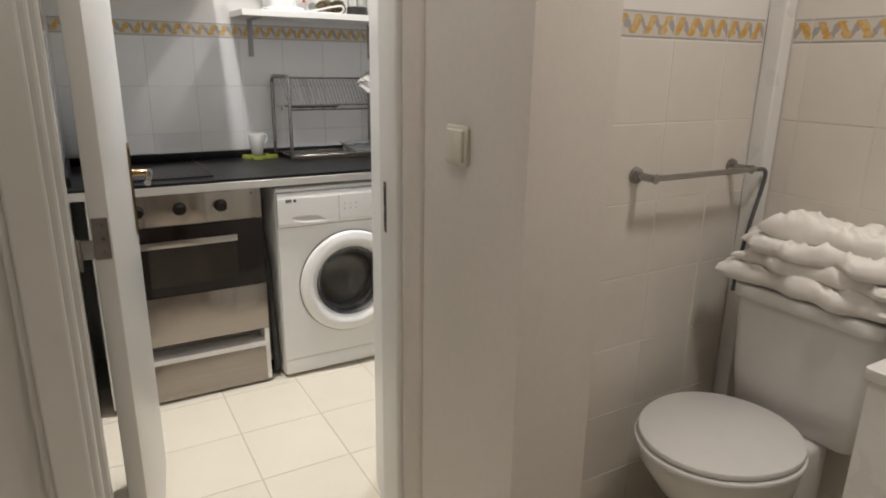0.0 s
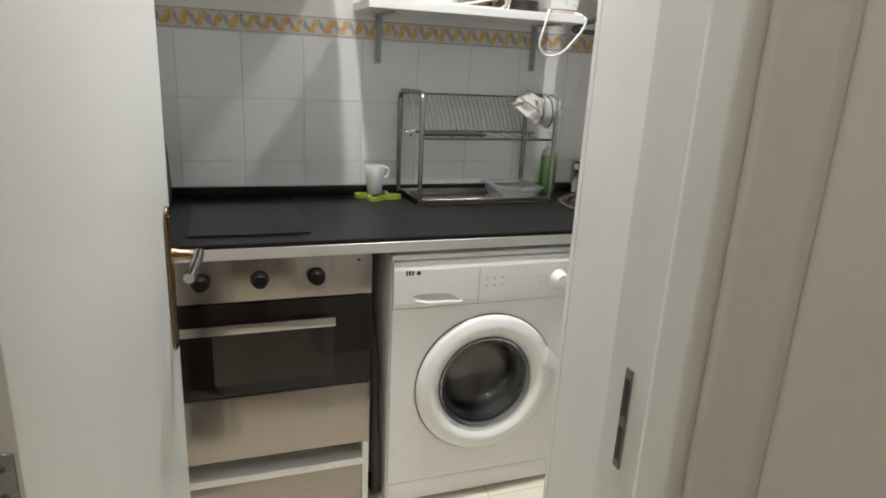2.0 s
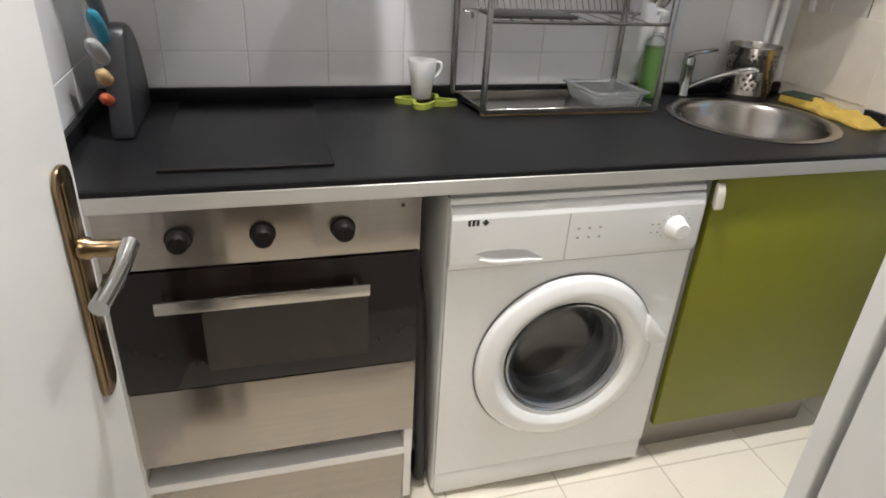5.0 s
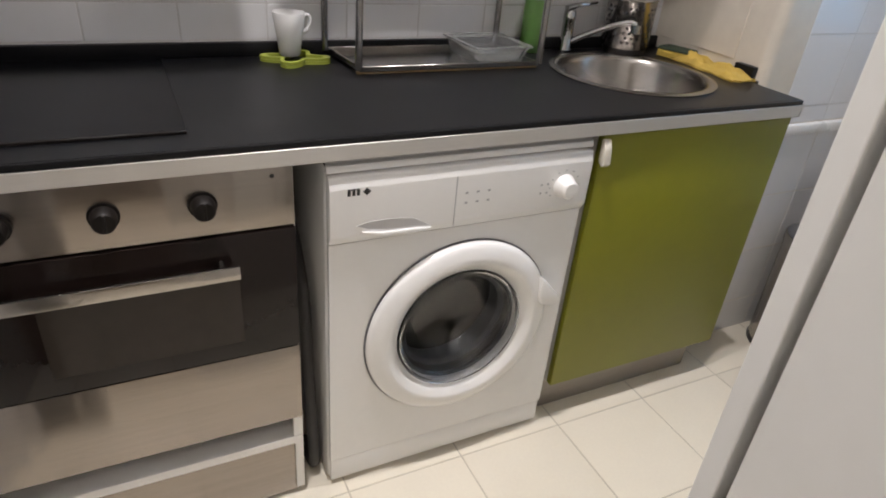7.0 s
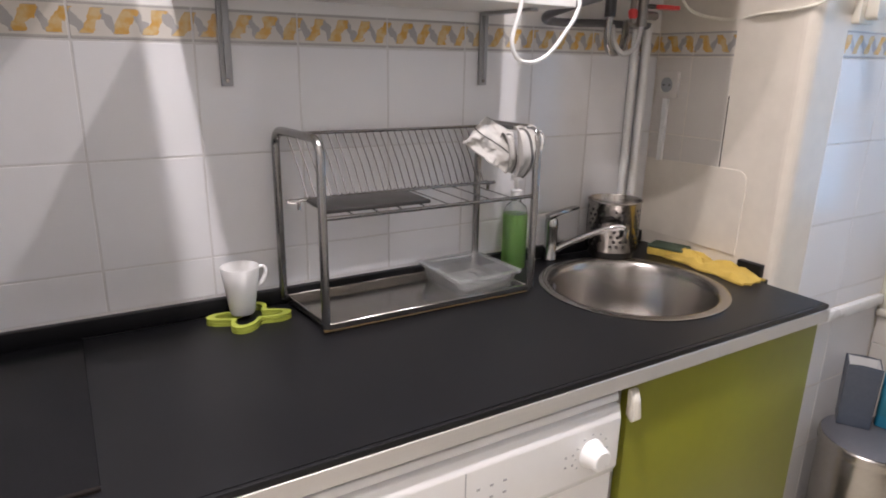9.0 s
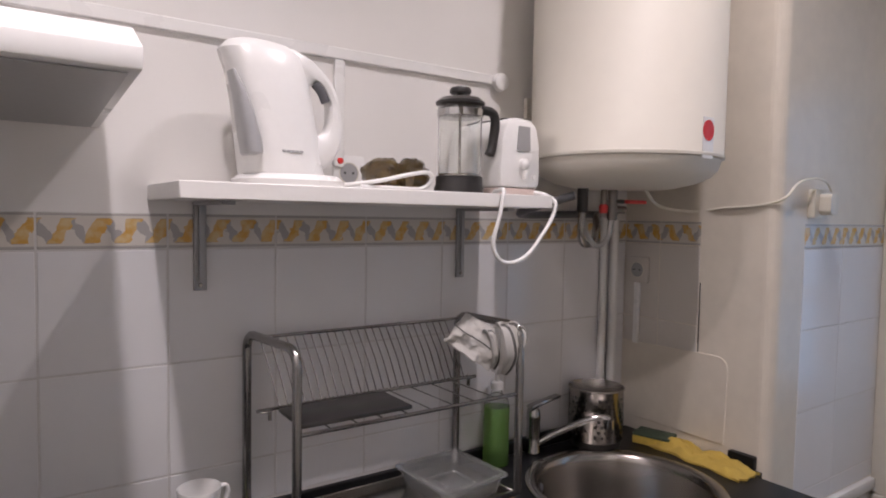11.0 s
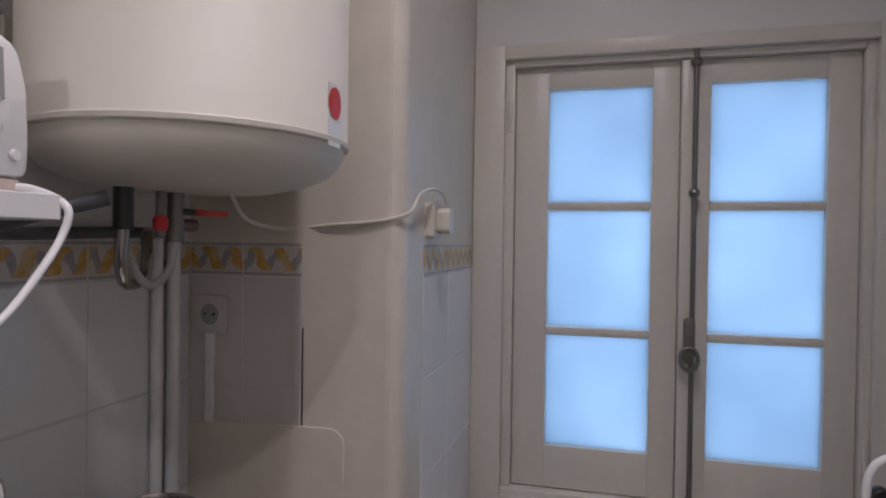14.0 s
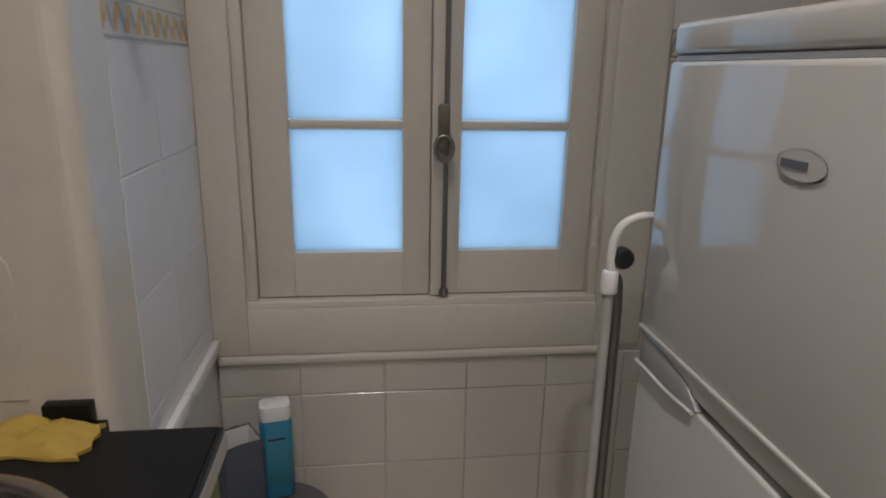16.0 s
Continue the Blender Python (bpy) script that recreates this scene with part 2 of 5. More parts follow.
SLATE = material("slate_blue_card", (0.075, 0.09, 0.12), 0.35, vary=0.12, scale=14, fine=90, bump=0.1)
HERB = material("brown_herbs_in_bag", (0.16, 0.10, 0.035), 0.18, vary=0.7, scale=30, fine=90, bump=0.5)
GLASS = clear("clear_glass", (0.97, 0.98, 0.97))
SOAPG = clear("green_soap", (0.42, 0.76, 0.24), 0.20, 1.36, 0.55)
DISHGLASS = clear("dish_glass", (0.86, 0.87, 0.86), 0.04, 1.45, 0.88)
BLOCKGREY = material("charcoal_block", (0.018, 0.018, 0.021), 0.4, vary=0.1, bump=0.05)
SOFTCLEAR = clear("clear_soft_plastic", (0.90, 0.92, 0.90), 0.12, 1.35)
DRUMGLASS = clear("door_glass", (0.80, 0.82, 0.84), 0.03)
FROST = frosted("frosted_glass")


def striped():
    """White tea towel with thin dark stripes along it."""
    m = material("striped_tea_towel", (0.50, 0.48, 0.45), 0.92, vary=0.06, scale=30, fine=500, bump=0.5)
    nt = m.node_tree
    b = nt.nodes["Principled BSDF"]
    src = b.inputs["Base Color"].links[0].from_socket
    uv = nt.nodes.new("ShaderNodeTexCoord")
    sx = nt.nodes.new("ShaderNodeSeparateXYZ")
    nt.links.new(uv.outputs["UV"], sx.inputs[0])
    steps = []
    for kind, value in (("MULTIPLY", 1.9), ("ADD", 0.12), ("FRACT", 0.0), ("LESS_THAN", 0.085)):
        n = nt.nodes.new("ShaderNodeMath")
        n.operation = kind
        n.inputs[1].default_value = value
        nt.links.new(steps[-1] if steps else sx.outputs[1], n.inputs[0])
        steps.append(n.outputs[0])
    out = steps[-1]
    mx = nt.nodes.new("ShaderNodeMix")
    mx.data_type = "RGBA"
    nt.links.new(out, mx.inputs[0])
    nt.links.new(src, mx.inputs[6])
    mx.inputs[7].default_value = (0.10, 0.095, 0.09, 1)
    nt.links.new(mx.outputs[2], b.inputs["Base Color"])
    return m


STRIPED = striped()

# ---- mesh helpers ----
BASE = {}


def thing(name, base, label, category, group="", turn=None):
    """An empty at the base of a thing; its parts are given in world places, or in its own where turn is given."""
    ob = new(name)
    ob.empty_display_size = 0.05
    if turn is None:
        ob.location = base
        BASE[ob.name] = Vector(base)
    else:
        ob.matrix_world = turn
        BASE[ob.name] = Vector((0, 0, 0))
    return tagged(ob, label, category, group)


def finish(name, bm, mat, smooth=False):
    bmesh.ops.recalc_face_normals(bm, faces=bm.faces)
    me = bpy.data.meshes.new(name)
    bm.to_mesh(me)
    bm.free()
    for m in mat if isinstance(mat, (list, tuple)) else [mat]:
        me.materials.append(m)
    if smooth:
        me.polygons.foreach_set("use_smooth", [True] * len(me.polygons))
        me.set_sharp_from_angle(angle=radians(38))
    return me


def part(name, bm, mat, parent, label="", smooth=True):
    base = BASE[parent.name]
    bmesh.ops.translate(bm, vec=-base, verts=bm.verts)
    ob = new(name, finish(name, bm, mat, smooth))
    ob.parent = parent
    BASE[ob.name] = base
    return tagged(ob, label)


def single(name, bm, mat, label, category, group="", kind="", smooth=True):
    """A thing or a piece of the setting that is one mesh; its origin lies at the middle of its base."""
    lo = Vector([min(v.co[i] for v in bm.verts) for i in range(3)])
    hi = Vector([max(v.co[i] for v in bm.verts) for i in range(3)])
    base = Vector(((lo.x + hi.x) / 2, (lo.y + hi.y) / 2, lo.z))
    bmesh.ops.translate(bm, vec=-base, verts=bm.verts)
    ob = new(name, finish(name, bm, mat, smooth))
    ob.location = base
    BASE[ob.name] = base
    return tagged(ob, label, category, group, kind)


def box(x0, x1, y0, y1, z0, z1, bevel=0.0, seg=2, bm=None):
    own = bmesh.new()
    bmesh.ops.create_cube(own, size=1.0)
    for v in own.verts:
        v.co = Vector((x0 + (v.co.x + 0.5) * (x1 - x0), y0 + (v.co.y + 0.5) * (y1 - y0), z0 + (v.co.z + 0.5) * (z1 - z0)))
    if bevel:
        bmesh.ops.bevel(own, geom=own.edges, offset=bevel, segments=seg, affect="EDGES", profile=0.5)
    return own if bm is None else merge(bm, own)


def merge(bm, other):
    me = bpy.data.meshes.new("scrap")
    other.to_mesh(me)
    other.free()
    bm.from_mesh(me)
    bpy.data.meshes.remove(me)
    return bm


def lathe(profile, centre, n=32, bm=None, axis="z", sx=1.0, sy=1.0, ring=False):
    """A body turned from (radius, height) pairs about an axis through centre; ring: the outline closes on itself."""
    if ring:
        profile = list(profile) + [profile[0]]
    own = bmesh.new()
    rings = []
    for r, h in profile:
        loop_ = []
        for k in range(n):
            a = 2 * math.pi * k / n
            p = Vector((r * sx * math.cos(a), r * sy * math.sin(a), h))
            if axis == "y":
                p = Vector((p.x, -p.z, p.y))
            elif axis == "x":
                p = Vector((p.z, p.x, p.y))
            loop_.append(own.verts.new(p + Vector(centre)))
        rings.append(loop_)
    for a, b in zip(rings, rings[1:]):
        for k in range(n):
            own.faces.new((a[k], a[(k + 1) % n], b[(k + 1) % n], b[k]))
    if not ring:
        for cap, (r, h) in ((rings[0], profile[0]), (rings[-1], profile[-1])):
            if r > 1e-6:
                own.faces.new(cap)
    bmesh.ops.remove_doubles(own, verts=own.verts, dist=1e-5)
    return own if bm is None else merge(bm, own)


def smooth_path(pts, steps=6):
    """Points along a smooth curve through pts."""
    p = [Vector(q) for q in pts]
    p = [2 * p[0] - p[1]] + p + [2 * p[-1] - p[-2]]
    out = []
    for i in range(1, len(p) - 2):
        for k in range(steps):
            t = k / steps
            a, b, c, d = p[i - 1], p[i], p[i + 1], p[i + 2]
            out.append(0.5 * (2 * b + (c - a) * t + (2 * a - 5 * b + 4 * c - d) * t * t + (3 * b - a - 3 * c + d) * t ** 3))
    return out + [p[-2]]


def tube(pts, r, n=8, bm=None):
    own = bmesh.new()
    pts = [Vector(p) for p in pts]
    rings, side = [], None
    for i, p in enumerate(pts):
        d = (pts[min(i + 1, len(pts) - 1)] - pts[max(i - 1, 0)]).normalized()
        if side is None:
            side = d.orthogonal().normalized()
        side = (side - d * side.dot(d)).normalized()
        up = d.cross(side)
        rings.append([own.verts.new(p + r * (math.cos(2 * math.pi * k / n) * side + math.sin(2 * math.pi * k / n) * up)) for k in range(n)])
    for a, b in zip(rings, rings[1:]):
        for k in range(n):
            own.faces.new((a[k], a[(k + 1) % n], b[(k + 1) % n], b[k]))
    own.faces.new(rings[0])
    own.faces.new(rings[-1])
    return own if bm is None else merge(bm, own)


def prism(outline, axis, a, b, bevel=0.0, bm=None):
    """An outline of pairs, pushed out along an axis from a to b: x takes (y, z), y takes (x, z), z takes (x, y)."""
    own = bmesh.new()

    def at(p, q):
        return {"x": (q, p[0], p[1]), "y": (p[0], q, p[1]), "z": (p[0], p[1], q)}[axis]

    lo = [own.verts.new(at(p, a)) for p in outline]
    hi = [own.verts.new(at(p, b)) for p in outline]
    own.faces.new(lo)
    own.faces.new(hi[::-1])
    for k in range(len(lo)):
        j = (k + 1) % len(lo)
        own.faces.new((lo[k], lo[j], hi[j], hi[k]))
    bmesh.ops.recalc_face_normals(own, faces=own.faces)
    if bevel:
        bmesh.ops.bevel(own, geom=own.edges, offset=bevel, segments=2, affect="EDGES", profile=0.5, clamp_overlap=True)
    return own if bm is None else merge(bm, own)


def arc(cx, cy, r, a0, a1, n=8):
    return [(cx + r * math.cos(radians(a0 + (a1 - a0) * k / n)), cy + r * math.sin(radians(a0 + (a1 - a0) * k / n))) for k in range(n + 1)]


def rounded(x0, x1, y0, y1, r, n=5):
    return arc(x1 - r, y1 - r, r, 0, 90, n) + arc(x0 + r, y1 - r, r, 90, 180, n) + arc(x0 + r, y0 + r, r, 180, 270, n) + arc(x1 - r, y0 + r, r, 270, 360, n)


PIECES = {}


def piece(name, parent, place, size, mat, bevel=0.0015):
    """One tile or panel, sharing its mesh with all of the same size; place is its low corner."""
    key = (name, mat.name, *[round(s, 4) for s in size])
    if key not in PIECES:
        bm = box(0, size[0], 0, size[1], 0, size[2])
        bmesh.ops.bevel(bm, geom=bm.edges, offset=bevel, segments=1, affect="EDGES")
        PIECES[key] = finish(name, bm, mat)
    ob = new(name, PIECES[key])
    ob.parent = parent
    ob.location = Vector(place) - BASE[parent.name]
    return ob


def structure(name, bm, mat, label, category="wall"):
    return single(name, bm, mat, label, category, kind="structure", smooth=False)

# ---- setting ----
H = 3.00
LEFT, BACK, SIDE, ALCOVE, GLAZE = 0.03, 3.15, 2.027, 2.712, 2.61

floor = structure("floor", box(-0.5, 3.0, -1.4, 3.4, -0.12, -0.0012), FLOORGROUT, "cream floor tiles with sandy joints", "floor")
ceiling = structure("ceiling", box(-0.5, 3.0, -1.4, 3.4, H, H + 0.1), CEIL, "plain off-white ceiling", "ceiling")
wall_back = structure("wall_back", box(-0.2, 2.9, BACK - 0.0003, 3.40, -0.05, H), PAINT, "white kitchen wall, tiled up to a patterned border")
wall_left = structure("wall_left", box(-0.5, LEFT, 1.74, BACK + 0.006, -0.05, H), PAINT, "white kitchen wall with pale tiles beside the hob")
pillar = bmesh.new()
prism([(2.9, BACK - 0.001), (SIDE - 0.0022, BACK - 0.001), (SIDE - 0.0022, ALCOVE + 0.030)] + arc(SIDE + 0.0278, ALCOVE + 0.0278, 0.03, 180, 270, 6) + [(2.9, ALCOVE - 0.0022)], "z", -0.05, H, bm=pillar)
wall_pillar = structure("wall_pillar", pillar, PLASTER, "cream painted plaster pier with a rounded corner")
# window wall, with the opening through it
wy0, wy1, wz0, wz1 = 1.64, 2.7085, 0.72, 2.022
wb = bmesh.new()
box(GLAZE + 0.007, 2.95, 1.20, wy0, -0.05, H, bm=wb)
box(GLAZE + 0.007, 2.95, wy1, ALCOVE - 0.003, -0.05, H, bm=wb)
box(GLAZE + 0.007, 2.95, wy0, wy1, -0.05, wz0, bm=wb)
box(GLAZE + 0.007, 2.95, wy0, wy1, wz1, H, bm=wb)
wall_window = structure("wall_window", wb, PAINT, "white wall round the window, tiled below the sill")
# wall between kitchen and hall, with its deep splayed doorway
DOORH = 2.06
wd = bmesh.new()
box(-0.5, 0.030, 1.36, 1.735, -0.05, H, bm=wd)
prism([(0.745, 1.36), (1.28, 1.36), (1.28, 1.735), (0.930, 1.735), (0.930, 1.716), (0.8085, 1.716), (0.757, 1.505), (0.745, 1.505)], "z", -0.05, H, bm=wd)
box(0.0305, 0.7445, 1.36, 1.735, DOORH, H, bm=wd)
wall_door = structure("wall_door", wd, WOODPAINT, "white gloss-painted wall round the kitchen doorway")
wall_south = structure("wall_south", box(0.80, 2.95, 1.2022, 1.33, -0.05, H), PAINT, "plain white wall behind the fridge")
wh = prism([(0.735, 0.897), (0.990, 0.967), (0.990, 1.201), (0.799, 1.201), (0.799, 1.358), (0.735, 1.358)], "z", -0.05, H, 0.0)
wall_hall = structure("wall_hall", wh, HALLPAINT, "greyish-cream hall wall beside the bathroom doorway")
structure("wall_hall_lintel", box(0.735, 0.990, 0.2005, 0.8965, 2.06, H), HALLPAINT, "greyish-cream wall over the bathroom doorway")
structure("wall_hall_far", box(0.735, 1.03, -1.3, 0.20, -0.05, H), HALLPAINT, "greyish-cream hall wall")
structure("wall_hall_left", box(-0.5, -0.36, -1.3, 1.358, -0.05, H), HALLPAINT, "greyish-cream hall wall")
structure("wall_hall_end", box(-0.5, 2.2, -1.4, -1.302, -0.05, H), HALLPAINT, "greyish-cream end wall of the hall")
structure("wall_bath_side", box(1.8018, 2.2, -1.3, 1.2015, -0.05, H), BATHTILE, "bathroom wall with beige-white tiles")
structure("wall_bath_end", box(1.031, 1.801, -1.3, -1.0, -0.05, H), BATHTILE, "plain tiled bathroom wall")

# door linings and architraves
structure("trim_hall_architrave", prism(rounded(0.700, 0.7345, 1.325, 1.385, 0.012), "z", 0.0, DOORH, 0.0), WOODPAINT, "white gloss-painted architrave", "trim")
# hall wall colour on this moulding imitates the shade on its side face
structure("trim_hall_bead", prism([(0.7345, 1.262), (0.7345, 1.3245), (0.712, 1.3245), (0.7105, 1.312), (0.728, 1.268)], "z", 0.0, DOORH, 0.002), HALLPAINT, "outer moulding of the architrave, its shade put into a beige colour", "trim")
jm = bmesh.new()
box(0.722, 0.7445, 1.386, 1.470, 0.0, DOORH, 0.003, 1, bm=jm)
structure("trim_latch_jamb", jm, WOODPAINT, "white painted latch jamb of the doorway", "trim")
rv = bmesh.new()
prism([(0.8145, 1.7285), (0.929, 1.7285), (0.929, 1.752), (0.822, 1.752)], "z", 0.0, DOORH, 0.002, bm=rv)
structure("trim_reveal_edge", rv, WOODPAINT, "white painted edge strip of the doorway", "trim")
hj = bmesh.new()
box(0.0305, 0.058, 1.375, 1.470, 0.0, DOORH, 0.004, 1, bm=hj)
box(-0.050, 0.045, 1.335, 1.3585, 0.0, DOORH, 0.006, 2, bm=hj)
box(-0.035, 0.030, 1.322, 1.3345, 0.0, DOORH, 0.005, 2, bm=hj)
structure("trim_hinge_jamb", hj, WOODPAINT, "white painted hinge jamb and moulded architrave", "trim")

# ---- window ----
FX = 2.645


def bar(bm, y0, y1, z0, z1, x0=FX, x1=FX + 0.045, bevel=0.0012):
    return box(x0, x1, y0, y1, z0, z1, bevel, 2, bm=bm)


window = structure("window_1", box(FX + 0.05, FX + 0.10, wy0 + 0.002, wy1 - 0.002, wz0 + 0.002, 0.862), WINPAINT, "cream-painted timber casement window with frosted panes", "window")
fr = bmesh.new()
bar(fr, 2.628, 2.7082, 0.7225, 2.020, 2.603, 2.70)
bar(fr, 1.645, 1.765, 0.7225, 2.020, 2.603, 2.70)
bar(fr, 1.7655, 2.6275, 1.985, 2.020, 2.603, 2.70)
bar(fr, 1.7655, 2.6275, 0.7225, 0.838, 2.603, 2.70)
bar(fr, 1.765, 2.640, 0.8385, 0.8535, 2.613, 2.70)
part("window_frame", fr, WINPAINT, window)
mo = bmesh.new()
bar(mo, 2.604, 2.6275, 0.854, 1.984, 2.622, 2.70)
bar(mo, 1.7655, 1.786, 0.854, 1.984, 2.622, 2.70)
bar(mo, 1.7865, 2.6035, 1.968, 1.984, 2.622, 2.70)
part("inner_moulding", mo, WINPAINT, window)
sl = bmesh.new()
box(2.597, 2.612, 1.70, 2.708, 0.698, 0.720, 0.006, 2, bm=sl)
part("window_sill", sl, WINPAINT, window)
for y0, y1, g0, g1 in ((2.190, 2.602, 2.255, 2.516), (1.788, 2.186, 1.857, 2.117)):
    cs = bmesh.new()
    bar(cs, g1, y1, 0.857, 1.966)
    bar(cs, y0, g0, 0.857, 1.966)
    bar(cs, g0, g1, 0.857, 0.968)
    bar(cs, g0, g1, 1.908, 1.966)
    bar(cs, g0, g1, 1.262, 1.284, FX - 0.002, FX + 0.035, 0.006)
    bar(cs, g0, g1, 1.590, 1.613, FX - 0.002, FX + 0.035, 0.006)
    casement = part("casement", cs, WINPAINT, window)
    for z0, z1 in ((0.969, 1.261), (1.285, 1.589), (1.614, 1.907)):
        pane = part("pane", box(FX + 0.018, FX + 0.023, g0 + 0.0005, g1 - 0.0005, z0, z1), FROST, casement, "frosted glass pane", smooth=False)
cv = bmesh.new()
bar(cv, 2.150, 2.1885, 0.857, 1.966, FX - 0.016, FX - 0.0005, 0.005)
part("meeting_stile", cv, WINPAINT, window)
part("rebate_strip", box(FX + 0.048, FX + 0.058, 2.170, 2.206, 0.864, 1.966), WINPAINT, window, smooth=False)
rod = tube([(2.618, 2.156, 0.868), (2.618, 2.156, 1.985)], 0.0062, 10)
lathe([(0.010, 0), (0.013, 0.006), (0.010, 0.016)], (2.618, 2.156, 0.862), 12, rod)
lathe([(0.011, 0), (0.014, 0.008), (0.011, 0.016)], (2.618, 2.156, 1.625), 12, rod)
lathe([(0.011, 0), (0.015, 0.010), (0.011, 0.018)], (2.618, 2.156, 1.945), 12, rod)
lathe([(0.011, 0), (0.015, 0.010), (0.011, 0.018)], (2.618, 2.156, 1.985), 12, rod)
bolt = part("espagnolette_rod", rod, BOLTMETAL, window, "grey steel espagnolette rod")
hk = prism(rounded(2.150, 2.176, 1.225, 1.325, 0.010), "x", 2.600, 2.622, 0.003)
tube([(2.600, 2.163 + 0.020 * math.cos(a), 1.225 + 0.028 * math.sin(a)) for a in [k * math.pi / 8 for k in range(17)]], 0.006, 8, hk)
lathe([(0.012, 0), (0.012, 0.03), (0.006, 0.034)], (2.612, 2.163, 1.222), 12, hk, axis="x")
part("latch_handle", hk, BOLTMETAL, bolt)
for z in (0.98, 1.80):
    for y in (2.615, 1.777):
        part("hinge", tube([(2.618, y, z), (2.618, y, z + 0.075)], 0.0055, 8), WINPAINT, window)

# ---- appliances and units ----
def round_hole_slab(x0, x1, y0, y1, z0, z1, cx, cy, r, n=48):
    bm = bmesh.new()
    outer = [bm.verts.new((x, y, z1)) for x, y in ((x0, y0), (x1, y0), (x1, y1), (x0, y1))]
    inner = [bm.verts.new((cx + r * math.cos(2 * math.pi * k / n), cy + r * math.sin(2 * math.pi * k / n), z1)) for k in range(n)]
    edges = [bm.edges.new((a[k], a[(k + 1) % len(a)])) for a in (outer, inner) for k in range(len(a))]
    bmesh.ops.triangle_fill(bm, edges=edges, use_beauty=True)
    for f in [f for f in bm.faces if (f.calc_center_median() - Vector((cx, cy, z1))).length < r * 0.9]:
        bm.faces.remove(f)
    ret = bmesh.ops.extrude_face_region(bm, geom=bm.faces[:])
    bmesh.ops.translate(bm, vec=(0, 0, z0 - z1), verts=[v for v in ret["geom"] if isinstance(v, bmesh.types.BMVert)])
    return bm


SX, SY, SR = 1.680, 2.850, 0.222
worktop = thing("worktop", (1.0, 2.85, 0.86), "black laminate worktop with a pale metal front edge", "worktop")
part("slab", round_hole_slab(LEFT + 0.002, 1.990, 2.557, 3.128, 0.864, 0.900, SX, SY, SR - 0.018), COUNTER, worktop, smooth=False)
part("edge_strip", box(LEFT + 0.002, 1.9895, 2.548, 2.5565, 0.858, 0.888, 0.001, 1), EDGE, worktop, "pale aluminium edging strip")
part("end_strip", box(1.9905, 1.998, 2.548, 2.72, 0.858, 0.888, 0.001, 1), EDGE, worktop, "pale aluminium edging strip")
part("front_lip", box(LEFT + 0.002, 1.990, 2.549, 2.5565, 0.8885, 0.900, 0.002, 2), COUNTER, worktop)
part("upstand", box(LEFT + 0.002, 2.018, 3.1285, 3.146, 0.8995, 0.934, 0.003, 2), COUNTER, worktop)
part("upstand", box(LEFT + 0.0015, LEFT + 0.018, 2.60, 3.128, 0.9005, 0.934, 0.003, 2), COUNTER, worktop)
part("upstand", box(2.006, 2.026, 2.735, 2.80, 0.9005, 0.934, 0.002, 2), COUNTER, worktop)
part("slab_end", box(1.9905, 2.024, 2.7205, 3.128, 0.864, 0.8995), COUNTER, worktop, smooth=False)

# oven in its housing
oven = thing("built_in_oven", (0.40, 2.85, 0.0), "stainless steel built-in oven with black glass door", "oven")
part("side_panel", box(0.080, 0.100, 2.580, 3.10, 0.02, 0.856), SHELFW, oven, "white melamine panel", smooth=False)
part("side_panel", box(0.676, 0.694, 2.572, 3.10, 0.02, 0.856), SHELFW, oven, "white melamine panel", smooth=False)
part("bottom_panel", box(0.1005, 0.6755, 2.572, 3.10, 0.180, 0.198), SHELFW, oven, "white melamine panel", smooth=False)
part("oven_box", box(0.1005, 0.6755, 2.585, 3.0795, 0.262, 0.850), BOARD, oven, smooth=False)
part("control_panel", box(0.104, 0.692, 2.560, 2.580, 0.738, 0.856, 0.002, 2), STEEL, oven)
dr = part("oven_door", box(0.104, 0.692, 2.556, 2.581, 0.462, 0.734, 0.003, 2), BLACKGLASS, oven, "black glass oven door")
part("oven_window", box(0.262, 0.585, 2.5545, 2.5555, 0.500, 0.655), OVENWIN, dr, smooth=False)
hb = box(0.186, 0.584, 2.522, 2.530, 0.662, 0.688, 0.002, 2)
for x in (0.205, 0.555):
    lathe([(0.009, -0.026), (0.009, 0.0)], (x, 2.5300, 0.678), 12, hb, axis="y")
part("door_handle", hb, STEELV, dr, "flat pale steel bar handle")
part("lower_panel", box(0.104, 0.692, 2.558, 2.580, 0.260, 0.459, 0.002, 2), STEEL, oven, "brushed steel panel")
part("plinth_panel", box(0.104, 0.686, 2.575, 2.590, 0.012, 0.178, 0.002, 2), STEEL, oven, "brushed steel plinth panel")
part("recess_strip", box(0.104, 0.692, 2.562, 2.5715, 0.178, 0.200, 0.001, 1), SHELFW, oven, "white edge strip")
part("recess_side", box(0.672, 0.692, 2.562, 2.5715, 0.2005, 0.258, 0.001, 1), SHELFW, oven, "white edge strip")
part("recess_back", box(0.1005, 0.6755, 2.66, 2.68, 0.1985, 0.2615), BOARD, oven, smooth=False)
for x in (0.241, 0.388, 0.537):
    kn = lathe([(0.024, 0), (0.024, 0.004), (0.0205, 0.006), (0.0185, 0.028), (0.016, 0.031), (0, 0.031)], (x, 2.5595, 0.799), 28, axis="y")
    box(x - 0.003, x + 0.003, 2.5265, 2.532, 0.785, 0.814, 0.001, 1, bm=kn)
    part("knob", kn, KNOBBLACK, oven, "black control knob")
part("indicator_light", lathe([(0.004, 0), (0.003, 0.002), (0, 0.002)], (0.655, 2.5595, 0.838), 12, axis="y"), BLACK, oven, "small dark pilot lamp")

